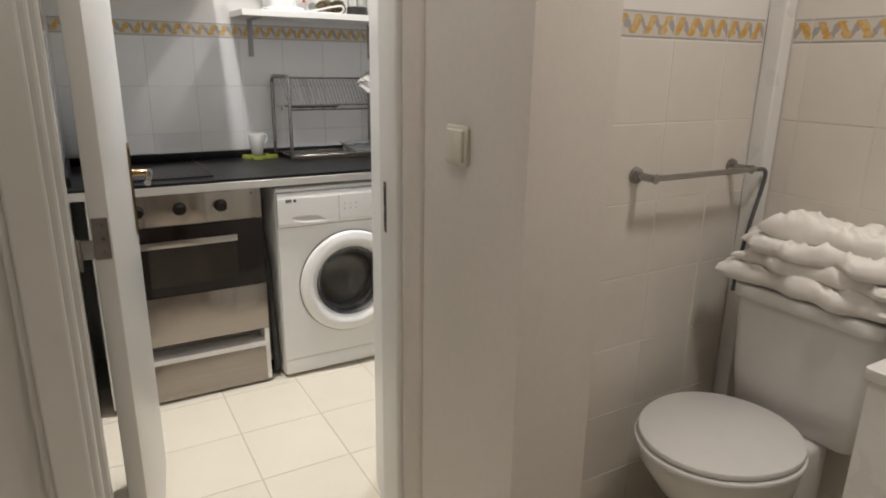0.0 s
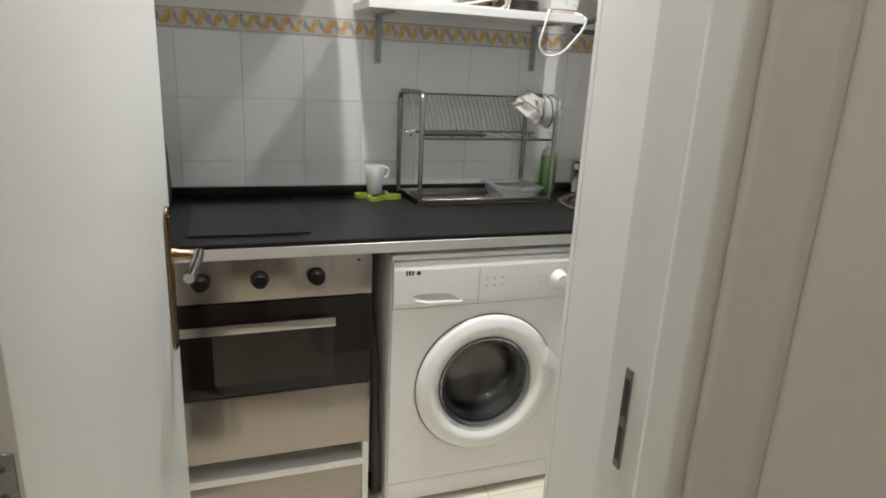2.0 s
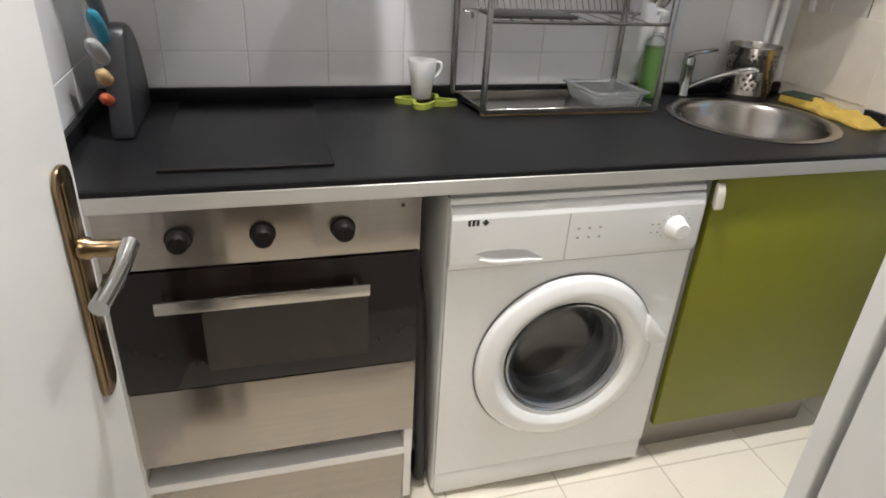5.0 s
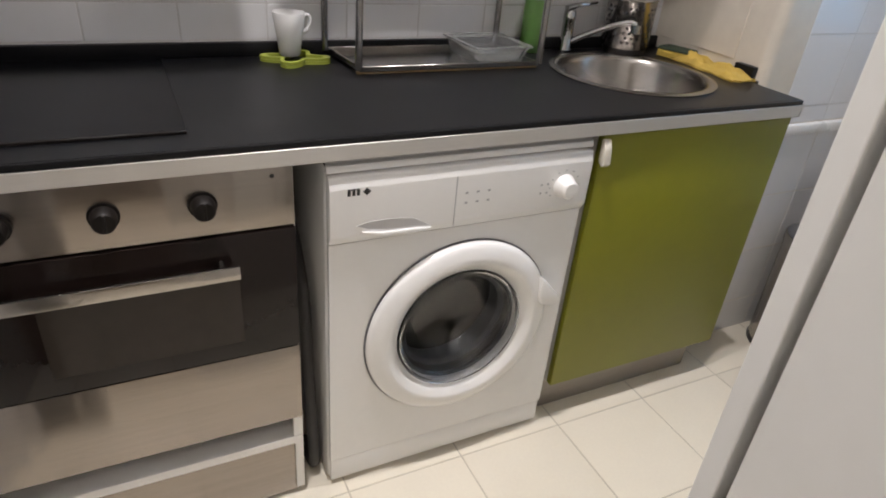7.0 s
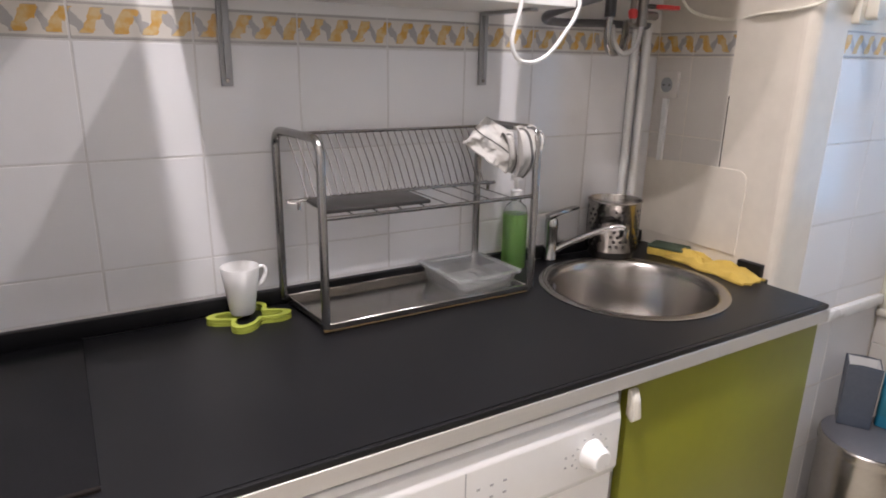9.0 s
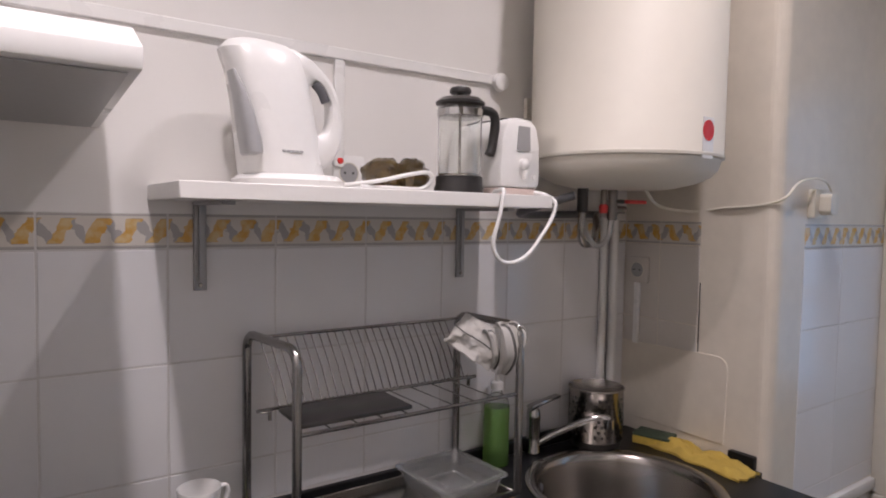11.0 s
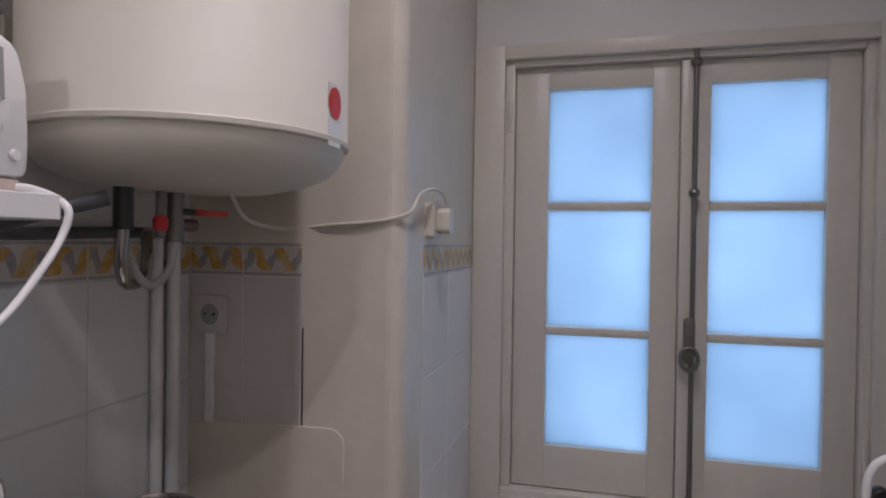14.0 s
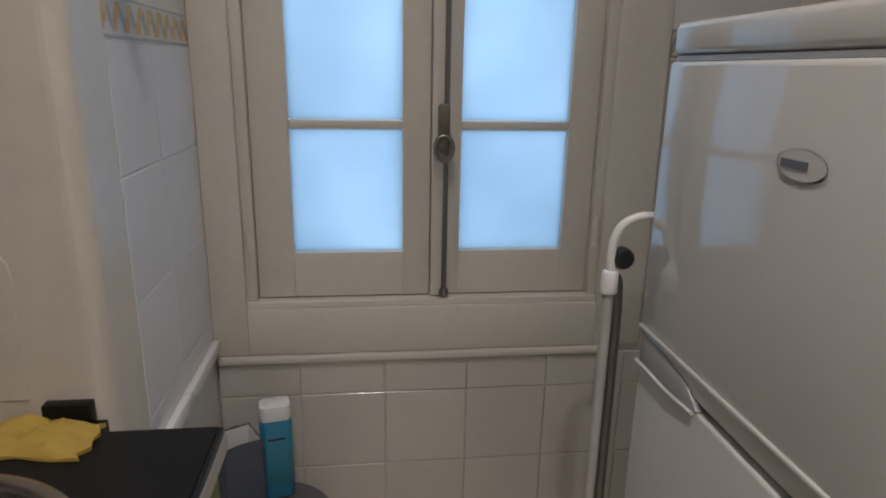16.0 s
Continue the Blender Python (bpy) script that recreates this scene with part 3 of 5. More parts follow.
# ceramic hob
hob = thing("ceramic_hob", (0.37, 2.88, 0.90), "flat black ceramic hob set in the worktop", "hob")
part("glass_plate", box(0.212, 0.532, 2.632, 3.124, 0.9005, 0.9035, 0.001, 1), HOB, hob)
part("front_trim", box(0.212, 0.532, 2.6245, 2.6315, 0.9005, 0.9060, 0.001, 1), KNOBBLACK, hob)

# washing machine
WX0, WX1, WF = 0.752, 1.352, 2.562
wm = thing("washing_machine", (1.05, 2.82, 0.0), "white front-loading washing machine under the worktop", "washing machine")
DX, DZ = 1.064, 0.410
cbw = box(WX0, WX1, WF + 0.012, 3.10, 0.012, 0.846, 0.012, 3)
bmesh.ops.delete(cbw, geom=[f for f in cbw.faces if f.calc_center_median().y < WF + 0.0125], context="FACES_ONLY")
part("cabinet", cbw, ENAMEL, wm)
fp = round_hole_slab(WX0 + 0.003, WX1 - 0.003, 0.086, 0.679, WF + 0.0115, WF, DX, DZ, 0.158)
for v in fp.verts:
    v.co = Vector((v.co.x, v.co.z, v.co.y))
part("front_panel", fp, ENAMEL, wm, smooth=False)
part("kick_panel", box(WX0 + 0.004, WX1 - 0.004, WF + 0.002, WF + 0.0115, 0.016, 0.083, 0.003, 2), ENAMEL, wm)
fc = prism([(WF + 0.0115, 0.682), (WF - 0.004, 0.682), (WF - 0.012, 0.70), (WF - 0.012, 0.80), (WF - 0.006, 0.823), (WF + 0.0115, 0.827)], "x", WX0 + 0.002, WX1 - 0.002, 0.002)
fascia = part("control_fascia", fc, ENAMEL, wm)
part("top_panel", prism([(WF - 0.001, 0.829), (WF + 0.002, 0.842), (WF + 0.03, 0.850), (3.10, 0.850), (3.10, 0.8465), (WF + 0.0115, 0.8465), (WF + 0.0115, 0.829)], "x", WX0, WX1, 0.002), ENAMEL, wm)
part("fascia_seam", box(1.0145, 1.0165, WF - 0.0125, WF - 0.0115, 0.690, 0.800), GREYP, fascia, smooth=False)
dw = [(0.806, 0.722), (0.83, 0.727), (0.88, 0.728), (0.925, 0.722), (0.962, 0.700), (0.93, 0.704), (0.87, 0.706), (0.83, 0.712)]
# no scoop is cut: its shade is painted as a flat grey shape
part("drawer_recess", prism(dw, "y", WF - 0.0135, WF - 0.0118), material("drawer_grip_shade", (0.44, 0.43, 0.42), 0.3, vary=0.03), fascia, "flat grey shape painted for the shade in the drawer grip", smooth=False)
part("drawer_lip", prism([(0.815, 0.710), (0.86, 0.703), (0.93, 0.702), (0.966, 0.698), (0.93, 0.690), (0.86, 0.692)], "y", WF - 0.020, WF - 0.0118, 0.003), ENAMEL, fascia)
part("dial", lathe([(0.028, 0), (0.026, 0.006), (0.023, 0.010), (0.021, 0.026), (0.017, 0.030), (0, 0.031)], (1.282, WF - 0.0122, 0.748), 32, axis="y"), WHITEP, fascia)
for k in range(6):
    x, z = 1.040 + 0.026 * (k % 3), 0.740 + 0.022 * (k // 3)
    part("indicator", box(x - 0.003, x + 0.003, WF - 0.0130, WF - 0.0118, z - 0.002, z + 0.002), GREYP, fascia, smooth=False)
for k in range(4):
    x, z = 1.222 + 0.016 * (k % 2), 0.738 + 0.020 * (k // 2)
    part("indicator", box(x - 0.002, x + 0.002, WF - 0.0130, WF - 0.0118, z - 0.002, z + 0.002), GREYP, fascia, smooth=False)
for k in range(9):
    a = radians(-30 + 30 * k)
    x, z = 1.282 + 0.038 * math.cos(a), 0.748 + 0.038 * math.sin(a)
    part("dial_mark", box(x - 0.002, x + 0.002, WF - 0.0130, WF - 0.0118, z - 0.001, z + 0.001), GREYP, fascia, smooth=False)
lg = bmesh.new()
for x in (0.788, 0.797, 0.806):
    box(x, x + 0.006, WF - 0.0130, WF - 0.0118, 0.786, 0.797, bm=lg)
box(0.788, 0.812, WF - 0.0130, WF - 0.0118, 0.7975, 0.7995, bm=lg)
prism([(0.818, 0.792), (0.826, 0.800), (0.834, 0.792), (0.826, 0.784)], "y", WF - 0.0130, WF - 0.0118, bm=lg)
part("maker_mark", lg, BLACK, fascia, "small black maker's mark", smooth=False)
door = part("porthole_door", lathe([(0.230, 0.0), (0.230, 0.008), (0.226, 0.015), (0.218, 0.020), (0.200, 0.025), (0.190, 0.0265), (0.184, 0.025), (0.170, 0.014), (0.157, 0.004), (0.155, -0.004), (0.230, -0.004)], (DX, WF - 0.001, DZ), 64, axis="y", ring=True), ENAMEL, wm, "white ring door")
part("seal_line", lathe([(0.2335, 0), (0.2335, 0.003), (0.2303, 0.003), (0.2303, 0)], (DX, WF - 0.0005, DZ), 64, axis="y", ring=True), DARKGREY, door)
part("door_glass", lathe([(0.155, 0.006), (0.150, 0.004), (0.125, -0.03), (0.105, -0.075), (0.09, -0.085), (0, -0.088), (0, -0.083), (0.088, -0.080), (0.10, -0.071), (0.12, -0.028), (0.146, 0.0095), (0.155, 0.011)], (DX, WF - 0.004, DZ), 48, axis="y", ring=True), DRUMGLASS, door, "thick clear bowl glass")
part("door_lever", prism([(1.258, 0.525), (1.274, 0.508), (1.300, 0.478), (1.322, 0.456), (1.318, 0.441), (1.296, 0.436), (1.266, 0.446), (1.256, 0.470)], "y", WF - 0.034, WF - 0.003, 0.007), ENAMEL, door)
dm = lathe([(0.150, 0.0), (0.150, -0.10), (0.165, -0.14), (0.215, -0.15), (0.215, -0.36), (0, -0.365)], (DX, WF + 0.02, DZ), 40, axis="y")
bmesh.ops.delete(dm, geom=[f for f in dm.faces if len(f.verts) > 10], context="FACES_ONLY")
part("drum", dm, STEELV, wm, "dim perforated steel drum")
part("door_gasket", lathe([(0.152, 0.0), (0.156, -0.03), (0.140, -0.045), (0.138, -0.07), (0.150, -0.10), (0.165, -0.10), (0.165, 0.0)], (DX, WF + 0.013, DZ), 48, axis="y", ring=True), DARKGREY, wm, "grey rubber gasket")
for x in (WX0 + 0.05, WX1 - 0.05):
    for y in (2.62, 3.04):
        part("foot", lathe([(0.018, 0), (0.018, 0.012)], (x, y, 0.0), 12), BLACK, wm)
part("drain_hose", tube(smooth_path([(0.728, 3.00, 0.62), (0.726, 2.80, 0.66), (0.724, 2.655, 0.52), (0.722, 2.625, 0.34), (0.726, 2.610, 0.16), (0.730, 2.625, 0.030), (0.728, 2.72, 0.018)], 6), 0.014, 10), RUBBER, wm, "dark ribbed drain hose")

# sink unit
unit = thing("sink_cabinet", (1.68, 2.85, 0.0), "olive green sink cupboard with a grey plinth", "cabinet")
cb = bmesh.new()
box(1.380, 1.397, 2.585, 3.10, 0.125, 0.856, bm=cb)
box(1.965, 1.982, 2.585, 3.10, 0.125, 0.856, bm=cb)
box(1.3975, 1.9645, 2.585, 3.10, 0.125, 0.142, bm=cb)
box(1.3975, 1.9645, 3.08, 3.0995, 0.1425, 0.856, bm=cb)
part("carcass", cb, SHELFW, unit, smooth=False)
part("door", box(1.378, 1.984, 2.562, 2.582, 0.128, 0.854, 0.0015, 2), GREEN, unit, "olive green laminate door")
part("plinth", box(1.385, 1.955, 2.612, 2.628, 0.0, 0.124, 0.002, 1), PLINTH, unit, "grey metallic plinth")
hkx = prism([(2.5615, 0.845), (2.553, 0.845), (2.545, 0.825), (2.540, 0.790), (2.548, 0.783), (2.5615, 0.795)], "x", 1.372, 1.392, 0.002)
part("catch", hkx, IVORY, unit, "pale plastic child catch")

# fridge
FY = 1.945
fridge = thing("fridge_freezer", (1.68, 1.66, 0.0), "white fridge with two doors beside the window", "fridge")
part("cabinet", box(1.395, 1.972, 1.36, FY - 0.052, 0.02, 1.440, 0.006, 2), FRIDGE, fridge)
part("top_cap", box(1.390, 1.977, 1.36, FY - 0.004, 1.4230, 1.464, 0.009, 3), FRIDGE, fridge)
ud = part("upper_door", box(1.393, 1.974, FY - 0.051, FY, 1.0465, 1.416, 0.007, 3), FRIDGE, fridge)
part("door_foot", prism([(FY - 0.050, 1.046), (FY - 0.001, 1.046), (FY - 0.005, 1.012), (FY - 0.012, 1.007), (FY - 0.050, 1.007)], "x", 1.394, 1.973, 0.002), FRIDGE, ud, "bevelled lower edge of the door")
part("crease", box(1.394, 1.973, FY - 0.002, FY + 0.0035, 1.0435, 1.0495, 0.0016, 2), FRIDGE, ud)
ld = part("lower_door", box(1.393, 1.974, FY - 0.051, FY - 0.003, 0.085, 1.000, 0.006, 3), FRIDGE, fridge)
part("grip", prism([(1.800, 1.002), (1.835, 1.026), (1.900, 1.036), (1.968, 1.036), (1.968, 0.996), (1.815, 0.994)], "y", FY - 0.012, FY - 0.0005, 0.003), GREYP, ld, "recessed grey grip")
part("grip_lip", tube([(1.808, FY, 0.996), (1.87, FY + 0.002, 0.992), (1.970, FY + 0.002, 0.992)], 0.0028, 8), FRIDGE, ld)
part("door_seal", box(1.398, 1.970, FY - 0.050, FY - 0.016, 1.0005, 1.0068), DARKGREY, fridge, smooth=False)
part("cap_gap", box(1.398, 1.970, FY - 0.050, FY - 0.007, 1.4165, 1.4225), GREYP, fridge, smooth=False)
bd = lathe([(0.027, 0), (0.026, 0.002), (0, 0.003)], (1.686, FY + 0.0035, 1.322), 32, axis="y", sx=1.3, sy=0.55)
for v in bd.verts:
    v.co.y = FY + 0.0020 if v.co.y > FY + 0.0015 else FY + 0.0005
badge = part("badge", bd, FRIDGE, ud, "pale oval maker's badge")
part("badge_bar", box(1.676, 1.714, FY + 0.0021, FY + 0.0030, 1.318, 1.326), DARKGREY, badge, smooth=False)
for x in (1.44, 1.93):
    part("foot", lathe([(0.018, 0), (0.018, 0.02)], (x, FY - 0.08, 0.0), 12), BLACK, fridge)

# water heater
HX, HY, HR = 1.741, 2.931, 0.217
heater = thing("water_heater", (HX, HY, 1.55), "white cylindrical electric water heater hung on the wall", "water heater")
part("tank", lathe([(HR - 0.003, 1.6352), (HR + 0.0015, 1.637), (HR + 0.0020, 1.643), (HR, 1.646), (HR, 2.30), (HR - 0.01, 2.33), (HR * 0.7, 2.38), (0, 2.40)], (HX, HY, 0), 64), HEATER, heater)
part("bottom_cover", lathe([(0.0, 1.572), (0.105, 1.572), (0.113, 1.5735), (0.160, 1.584), (HR - 0.026, 1.598), (HR - 0.011, 1.614), (HR - 0.007, 1.627), (HR - 0.006, 1.6348), (0, 1.6350)], (HX, HY, 0), 64), HEATER, heater)
part("wall_bracket", box(HX - 0.12, HX + 0.12, 3.138, 3.152, 1.75, 1.80), HEATER, heater)


def on_tank(a0, a1, z0, z1, lift):
    """A thin curved label on the heater's tank between two bearings."""
    bm = bmesh.new()
    n = 8
    cols = [[bm.verts.new((HX + (HR + d) * math.cos(radians(a0 + (a1 - a0) * k / n)), HY + (HR + d) * math.sin(radians(a0 + (a1 - a0) * k / n)), z)) for z in (z0, z1) for d in (0.0003, lift)] for k in range(n + 1)]
    for p, q in zip(cols, cols[1:]):
        for i, j in ((0, 1), (1, 3), (3, 2), (2, 0)):
            bm.faces.new((p[i], p[j], q[j], q[i]))
    bm.faces.new((cols[0][0], cols[0][1], cols[0][3], cols[0][2]))
    bm.faces.new((cols[-1][0], cols[-1][1], cols[-1][3], cols[-1][2]))
    return bm


label = part("rating_label", on_tank(-95, -85, 1.630, 1.715, 0.001), WHITEP, heater, "small white label with a red disc")
dd = bmesh.new()
rim_ = [dd.verts.new((HX + (HR + 0.0018) * math.cos(radians(-90.3 + 5.2 * math.cos(q))), HY + (HR + 0.0018) * math.sin(radians(-90.3 + 5.2 * math.cos(q))), 1.688 + 0.0215 * math.sin(q))) for q in [2 * math.pi * k / 20 for k in range(20)]]
dd.faces.new(rim_)
part("red_disc", dd, RED, label, smooth=False)

# ---- doorway fittings ----
leaf = thing("door_leaf", (0, 0, 0), "white gloss-painted door standing open into the kitchen", "door", turn=pose(0.125, 1.490, 0.0, 0, 0, -7.75))
part("slab", box(-0.038, 0.0, 0.0, 0.655, 0.012, 2.045, 0.003, 2), WOODPAINT, leaf)
pl = prism(rounded(0.598, 0.636, 0.830, 1.105, 0.018), "x", 0.0005, 0.0055, 0.0015)
plate = part("handle_plate", pl, BRASS, leaf, "worn brass back plate")
part("plate_ridge", prism(rounded(0.606, 0.616, 0.845, 1.090, 0.004), "x", 0.0056, 0.0075, 0.0005), BRASS, plate)
part("handle_neck", lathe([(0.013, 0.0), (0.012, 0.008), (0.0095, 0.012), (0.0095, 0.050), (0, 0.050)], (0.006, 0.617, 1.016), 16, axis="x"), BRASS, plate)
part("lever", tube(smooth_path([(0.052, 0.622, 1.018), (0.053, 0.59, 1.012), (0.052, 0.56, 1.006), (0.050, 0.525, 1.001)], 3), 0.0095, 14), CHROME, plate, "chrome lever")
part("keyhole", box(0.0056, 0.0066, 0.613, 0.621, 0.915, 0.945), BLACK, plate, smooth=False)
for z in (0.22, 0.935, 1.78):
    hp = part("hinge", box(-0.035, -0.004, -0.0025, -0.0002, z, z + 0.088, 0.0008, 1), WIRE, leaf, "grey steel hinge")
    part("knuckle", box(-0.066, -0.036, -0.0025, -0.0004, z + 0.002, z + 0.042, bm=tube([(-0.066, -0.006, z - 0.020), (-0.066, -0.006, z + 0.045)], 0.0075, 10)), WIRE, hp)
    for dz in (0.015, 0.044, 0.073):
        part("screw", lathe([(0.004, 0.0), (0.003, 0.0015), (0, 0.0015)], (-0.016, -0.0026, z + dz), 10, axis="y"), DARKGREY, hp)
sk = thing("strike_plate", (0.7215, 1.433, 0.94), "grey steel strike plate let into the door jamb", "strike plate")
part("plate", box(0.7195, 0.7215, 1.431, 1.443, 0.935, 1.060, 0.0006, 1), BOLTMETAL, sk)
part("slot", box(0.7188, 0.7194, 1.433, 1.441, 1.002, 1.048), BLACK, sk, smooth=False)
part("slot", box(0.7188, 0.7194, 1.433, 1.441, 0.947, 0.988), BLACK, sk, smooth=False)
sw = thing("light_switch", (0.7345, 1.118, 1.146), "ivory double rocker light switch on the hall wall", "light switch")
part("backplate", prism(rounded(1.078, 1.157, 1.145, 1.222, 0.008), "x", 0.7265, 0.7345, 0.003), IVORY, sw)
part("rocker", prism(rounded(1.087, 1.1170, 1.153, 1.214, 0.003), "x", 0.7205, 0.7270, 0.002), IVORY, sw)
part("rocker", prism(rounded(1.1180, 1.148, 1.153, 1.214, 0.003), "x", 0.7220, 0.7270, 0.002), IVORY, sw)

# ---- bathroom ----
wc = thing("toilet", (1.55, 0.895, 0.0), "white ceramic close-coupled toilet with its lid down", "toilet")
tk = bmesh.new()
rows_t = []
for z, g in ((0.405, 0.035), (0.44, 0.018), (0.52, 0.010), (0.735, 0.0)):
    rows_t.append([tk.verts.new((x, y, z)) for x, y in rounded(1.625 + g, 1.795, 0.705 + g, 1.090 - g, 0.035)])
for a, b in zip(rows_t, rows_t[1:]):
    for k in range(len(a)):
        j = (k + 1) % len(a)
        tk.faces.new((a[k], a[j], b[j], b[k]))
tk.faces.new(rows_t[0])
tk.faces.new(rows_t[-1])
part("cistern", tk, CERAMIC, wc)
part("cistern_lid", prism(rounded(1.612, 1.800, 0.695, 1.100, 0.04), "z", 0.7365, 0.772, 0.008), CERAMIC, wc)


def egg(cx, cy, a_front, a_back, b, n=40):
    return [(cx - (a_front if math.cos(t) > 0 else a_back) * math.cos(t), cy + b * math.sin(t)) for t in [2 * math.pi * k / n for k in range(n)]]


bw = bmesh.new()
rows_b = []
for z, s, dx in ((0.0, 0.55, 0.10), (0.05, 0.50, 0.10), (0.18, 0.55, 0.08), (0.28, 0.80, 0.03), (0.37, 0.96, 0.0), (0.418, 1.0, 0.0)):
    rows_b.append([bw.verts.new((x + dx, y, z)) for x, y in egg(1.43, 0.930, 0.222 * s, 0.20, 0.190 * s)])
for a, b in zip(rows_b, rows_b[1:]):
    for k in range(len(a)):
        j = (k + 1) % len(a)
        bw.faces.new((a[k], a[j], b[j], b[k]))
bw.faces.new(rows_b[0])
bw.faces.new(rows_b[-1])
part("bowl", bw, CERAMIC, wc)
part("seat", prism(egg(1.428, 0.930, 0.236, 0.19, 0.198), "z", 0.420, 0.436, 0.006), CERAMIC, wc)
part("lid", prism(egg(1.428, 0.930, 0.228, 0.19, 0.191), "z", 0.4375, 0.456, 0.008), CERAMIC, wc)
part("neck", box(1.58, 1.70, 0.80, 1.01, 0.20, 0.404, 0.02, 3), CERAMIC, wc)


def folded_towel(x0, x1, y0, y1, z0, z1, seed):
    """A thick folded towel with creases and soft edges."""
    bm = bmesh.new()
    n, m = 44, 64
    rnd = Vector((seed * 3.1, seed * 1.7, seed))
    grid = {}
    for i in range(n + 1):
        for j in range(m + 1):
            a, b = i / n * 2 - 1, j / m * 2 - 1
            edge = (max(0.0, 1 - abs(a) ** 6) * max(0.0, 1 - abs(b) ** 6)) ** 0.5
            x, y = x0 + (a + 1) / 2 * (x1 - x0), y0 + (b + 1) / 2 * (y1 - y0)
            wr = noise.noise(Vector((x * 9, y * 12, 0)) + rnd) * 0.022 + (1 - abs(noise.noise(Vector((x * 10 + y * 7, y * 26 - x * 22, 0)) + rnd))) ** 3 * 0.014
            x += noise.noise(Vector((y * 12, 1, 0)) + rnd) * 0.045
            y += noise.noise(Vector((x * 14, 5, 0)) + rnd) * 0.05
            for s in (0, 1):
                z = z0 + (z1 - z0) * (0.5 + (0.5 if s else -0.5) * edge) + (wr if s else 0) * edge
                grid[i, j, s] = bm.verts.new((x, y, z))
    for i in range(n):
        for j in range(m):
            bm.faces.new([grid[p, q, 1] for p, q in ((i, j), (i + 1, j), (i + 1, j + 1), (i, j + 1))])
            bm.faces.new([grid[p, q, 0] for p, q in ((i, j), (i, j + 1), (i + 1, j + 1), (i + 1, j))])
    bmesh.ops.remove_doubles(bm, verts=bm.verts, dist=0.0015)
    return bm


for k, (g, z0, z1) in enumerate(((0.0, 0.773, 0.835), (0.015, 0.826, 0.875), (0.005, 0.868, 0.915), (0.03, 0.908, 0.965))):
    single("folded_towel", folded_towel(1.600 + g, 1.790 - g, 0.660 + g * 2, 1.120 - g * 2.2, z0, z1, k + 1), TOWEL, "rumpled white towel folded on the toilet cistern", "towel", "towels on the cistern")

rail = thing("towel_rail", (1.50, 1.14, 1.05), "old chromed towel rail on the bathroom wall", "towel rail")
part("bar", tube([(1.30, 1.135, 1.072), (1.70, 1.135, 1.070)], 0.0075, 12), WIRE, rail)
for x in (1.312, 1.685):
    part("mount", lathe([(0.022, 0.0), (0.020, 0.008), (0.010, 0.014), (0.010, 0.06), (0.013, 0.068), (0, 0.070)], (x, 1.1995, 1.071), 20, axis="y"), WIRE, rail)
single("water_hose", tube(smooth_path([(1.70, 1.135, 1.070), (1.745, 1.135, 1.065), (1.758, 1.14, 1.03), (1.745, 1.15, 0.93), (1.735, 1.16, 0.82), (1.735, 1.17, 0.70)], 5), 0.006, 8), DARKGREY, "thin grey hose running down behind the cistern", "hose")
structure("trim_bath_corner", box(1.752, 1.8, 1.150, 1.200, 0.0, H - 0.01, 0.004, 2), WHITEP, "white pipe boxing in the bathroom corner", "trim")
vc = thing("vanity_cabinet", (1.45, 0.47, 0.0), "white bathroom cabinet with a small dark knob", "cabinet")
part("body", box(1.20, 1.60, 0.28, 0.535, 0.0, 0.835, 0.006, 2), WHITEP, vc)
part("knob", lathe([(0.006, 0), (0.006, 0.01), (0.011, 0.014), (0.010, 0.022), (0, 0.024)], (1.26, 0.5355, 0.80), 14, axis="y"), BLACK, vc)
bm_ = prism(rounded(1.19, 1.61, 0.27, 0.54, 0.01), "z", 0.836, 0.856, 0.004)
part("top", bm_, CERAMIC, vc)

# ---- cooker hood ----
hood = thing("cooker_hood", (0.38, 2.95, 1.63), "slim white cooker hood with a dark underside", "cooker hood")
part("visor", prism([(2.735, 1.662), (2.735, 1.690), (2.80, 1.725), (3.15, 1.760), (3.15, 1.640)], "x", 0.075, 0.674, 0.003), WHITEP, hood)
part("grease_filter", prism([(2.750, 1.6600), (3.135, 1.6395), (3.135, 1.6380), (2.750, 1.6585)], "x", 0.095, 0.660), GREYP, hood, "grey metal grease filter", smooth=False)
part("chimney", box(0.26, 0.50, 2.90, 3.15, 1.742, H - 0.002, 0.004, 1), WHITEP, hood)

# ---- wall shelf and what stands on it ----
SZ = 1.5475
shelf = thing("wall_shelf", (1.116, 3.02, 1.522), "white board shelf on grey metal brackets", "shelf")
part("board", box(0.747, 1.485, 2.900, 3.1475, 1.521, SZ, 0.0015, 1), SHELFW, shelf)
for x in (0.834, 1.424):
    bk = bmesh.new()
    box(x - 0.011, x + 0.011, 3.140, 3.1470, 1.358, 1.5205, 0.001, 1, bm=bk)
    box(x - 0.011, x + 0.011, 2.960, 3.1395, 1.514, 1.5205, 0.001, 1, bm=bk)
    box(x - 0.0035, x + 0.0035, 3.132, 3.1395, 1.375, 1.5135, bm=bk)
    bracket = part("bracket", bk, GREYP, shelf, "grey painted metal bracket")
    part("screw", lathe([(0.004, 0), (0.003, 0.002), (0, 0.002)], (x, 3.1395, 1.368), 10, axis="y"), STEELV, bracket)


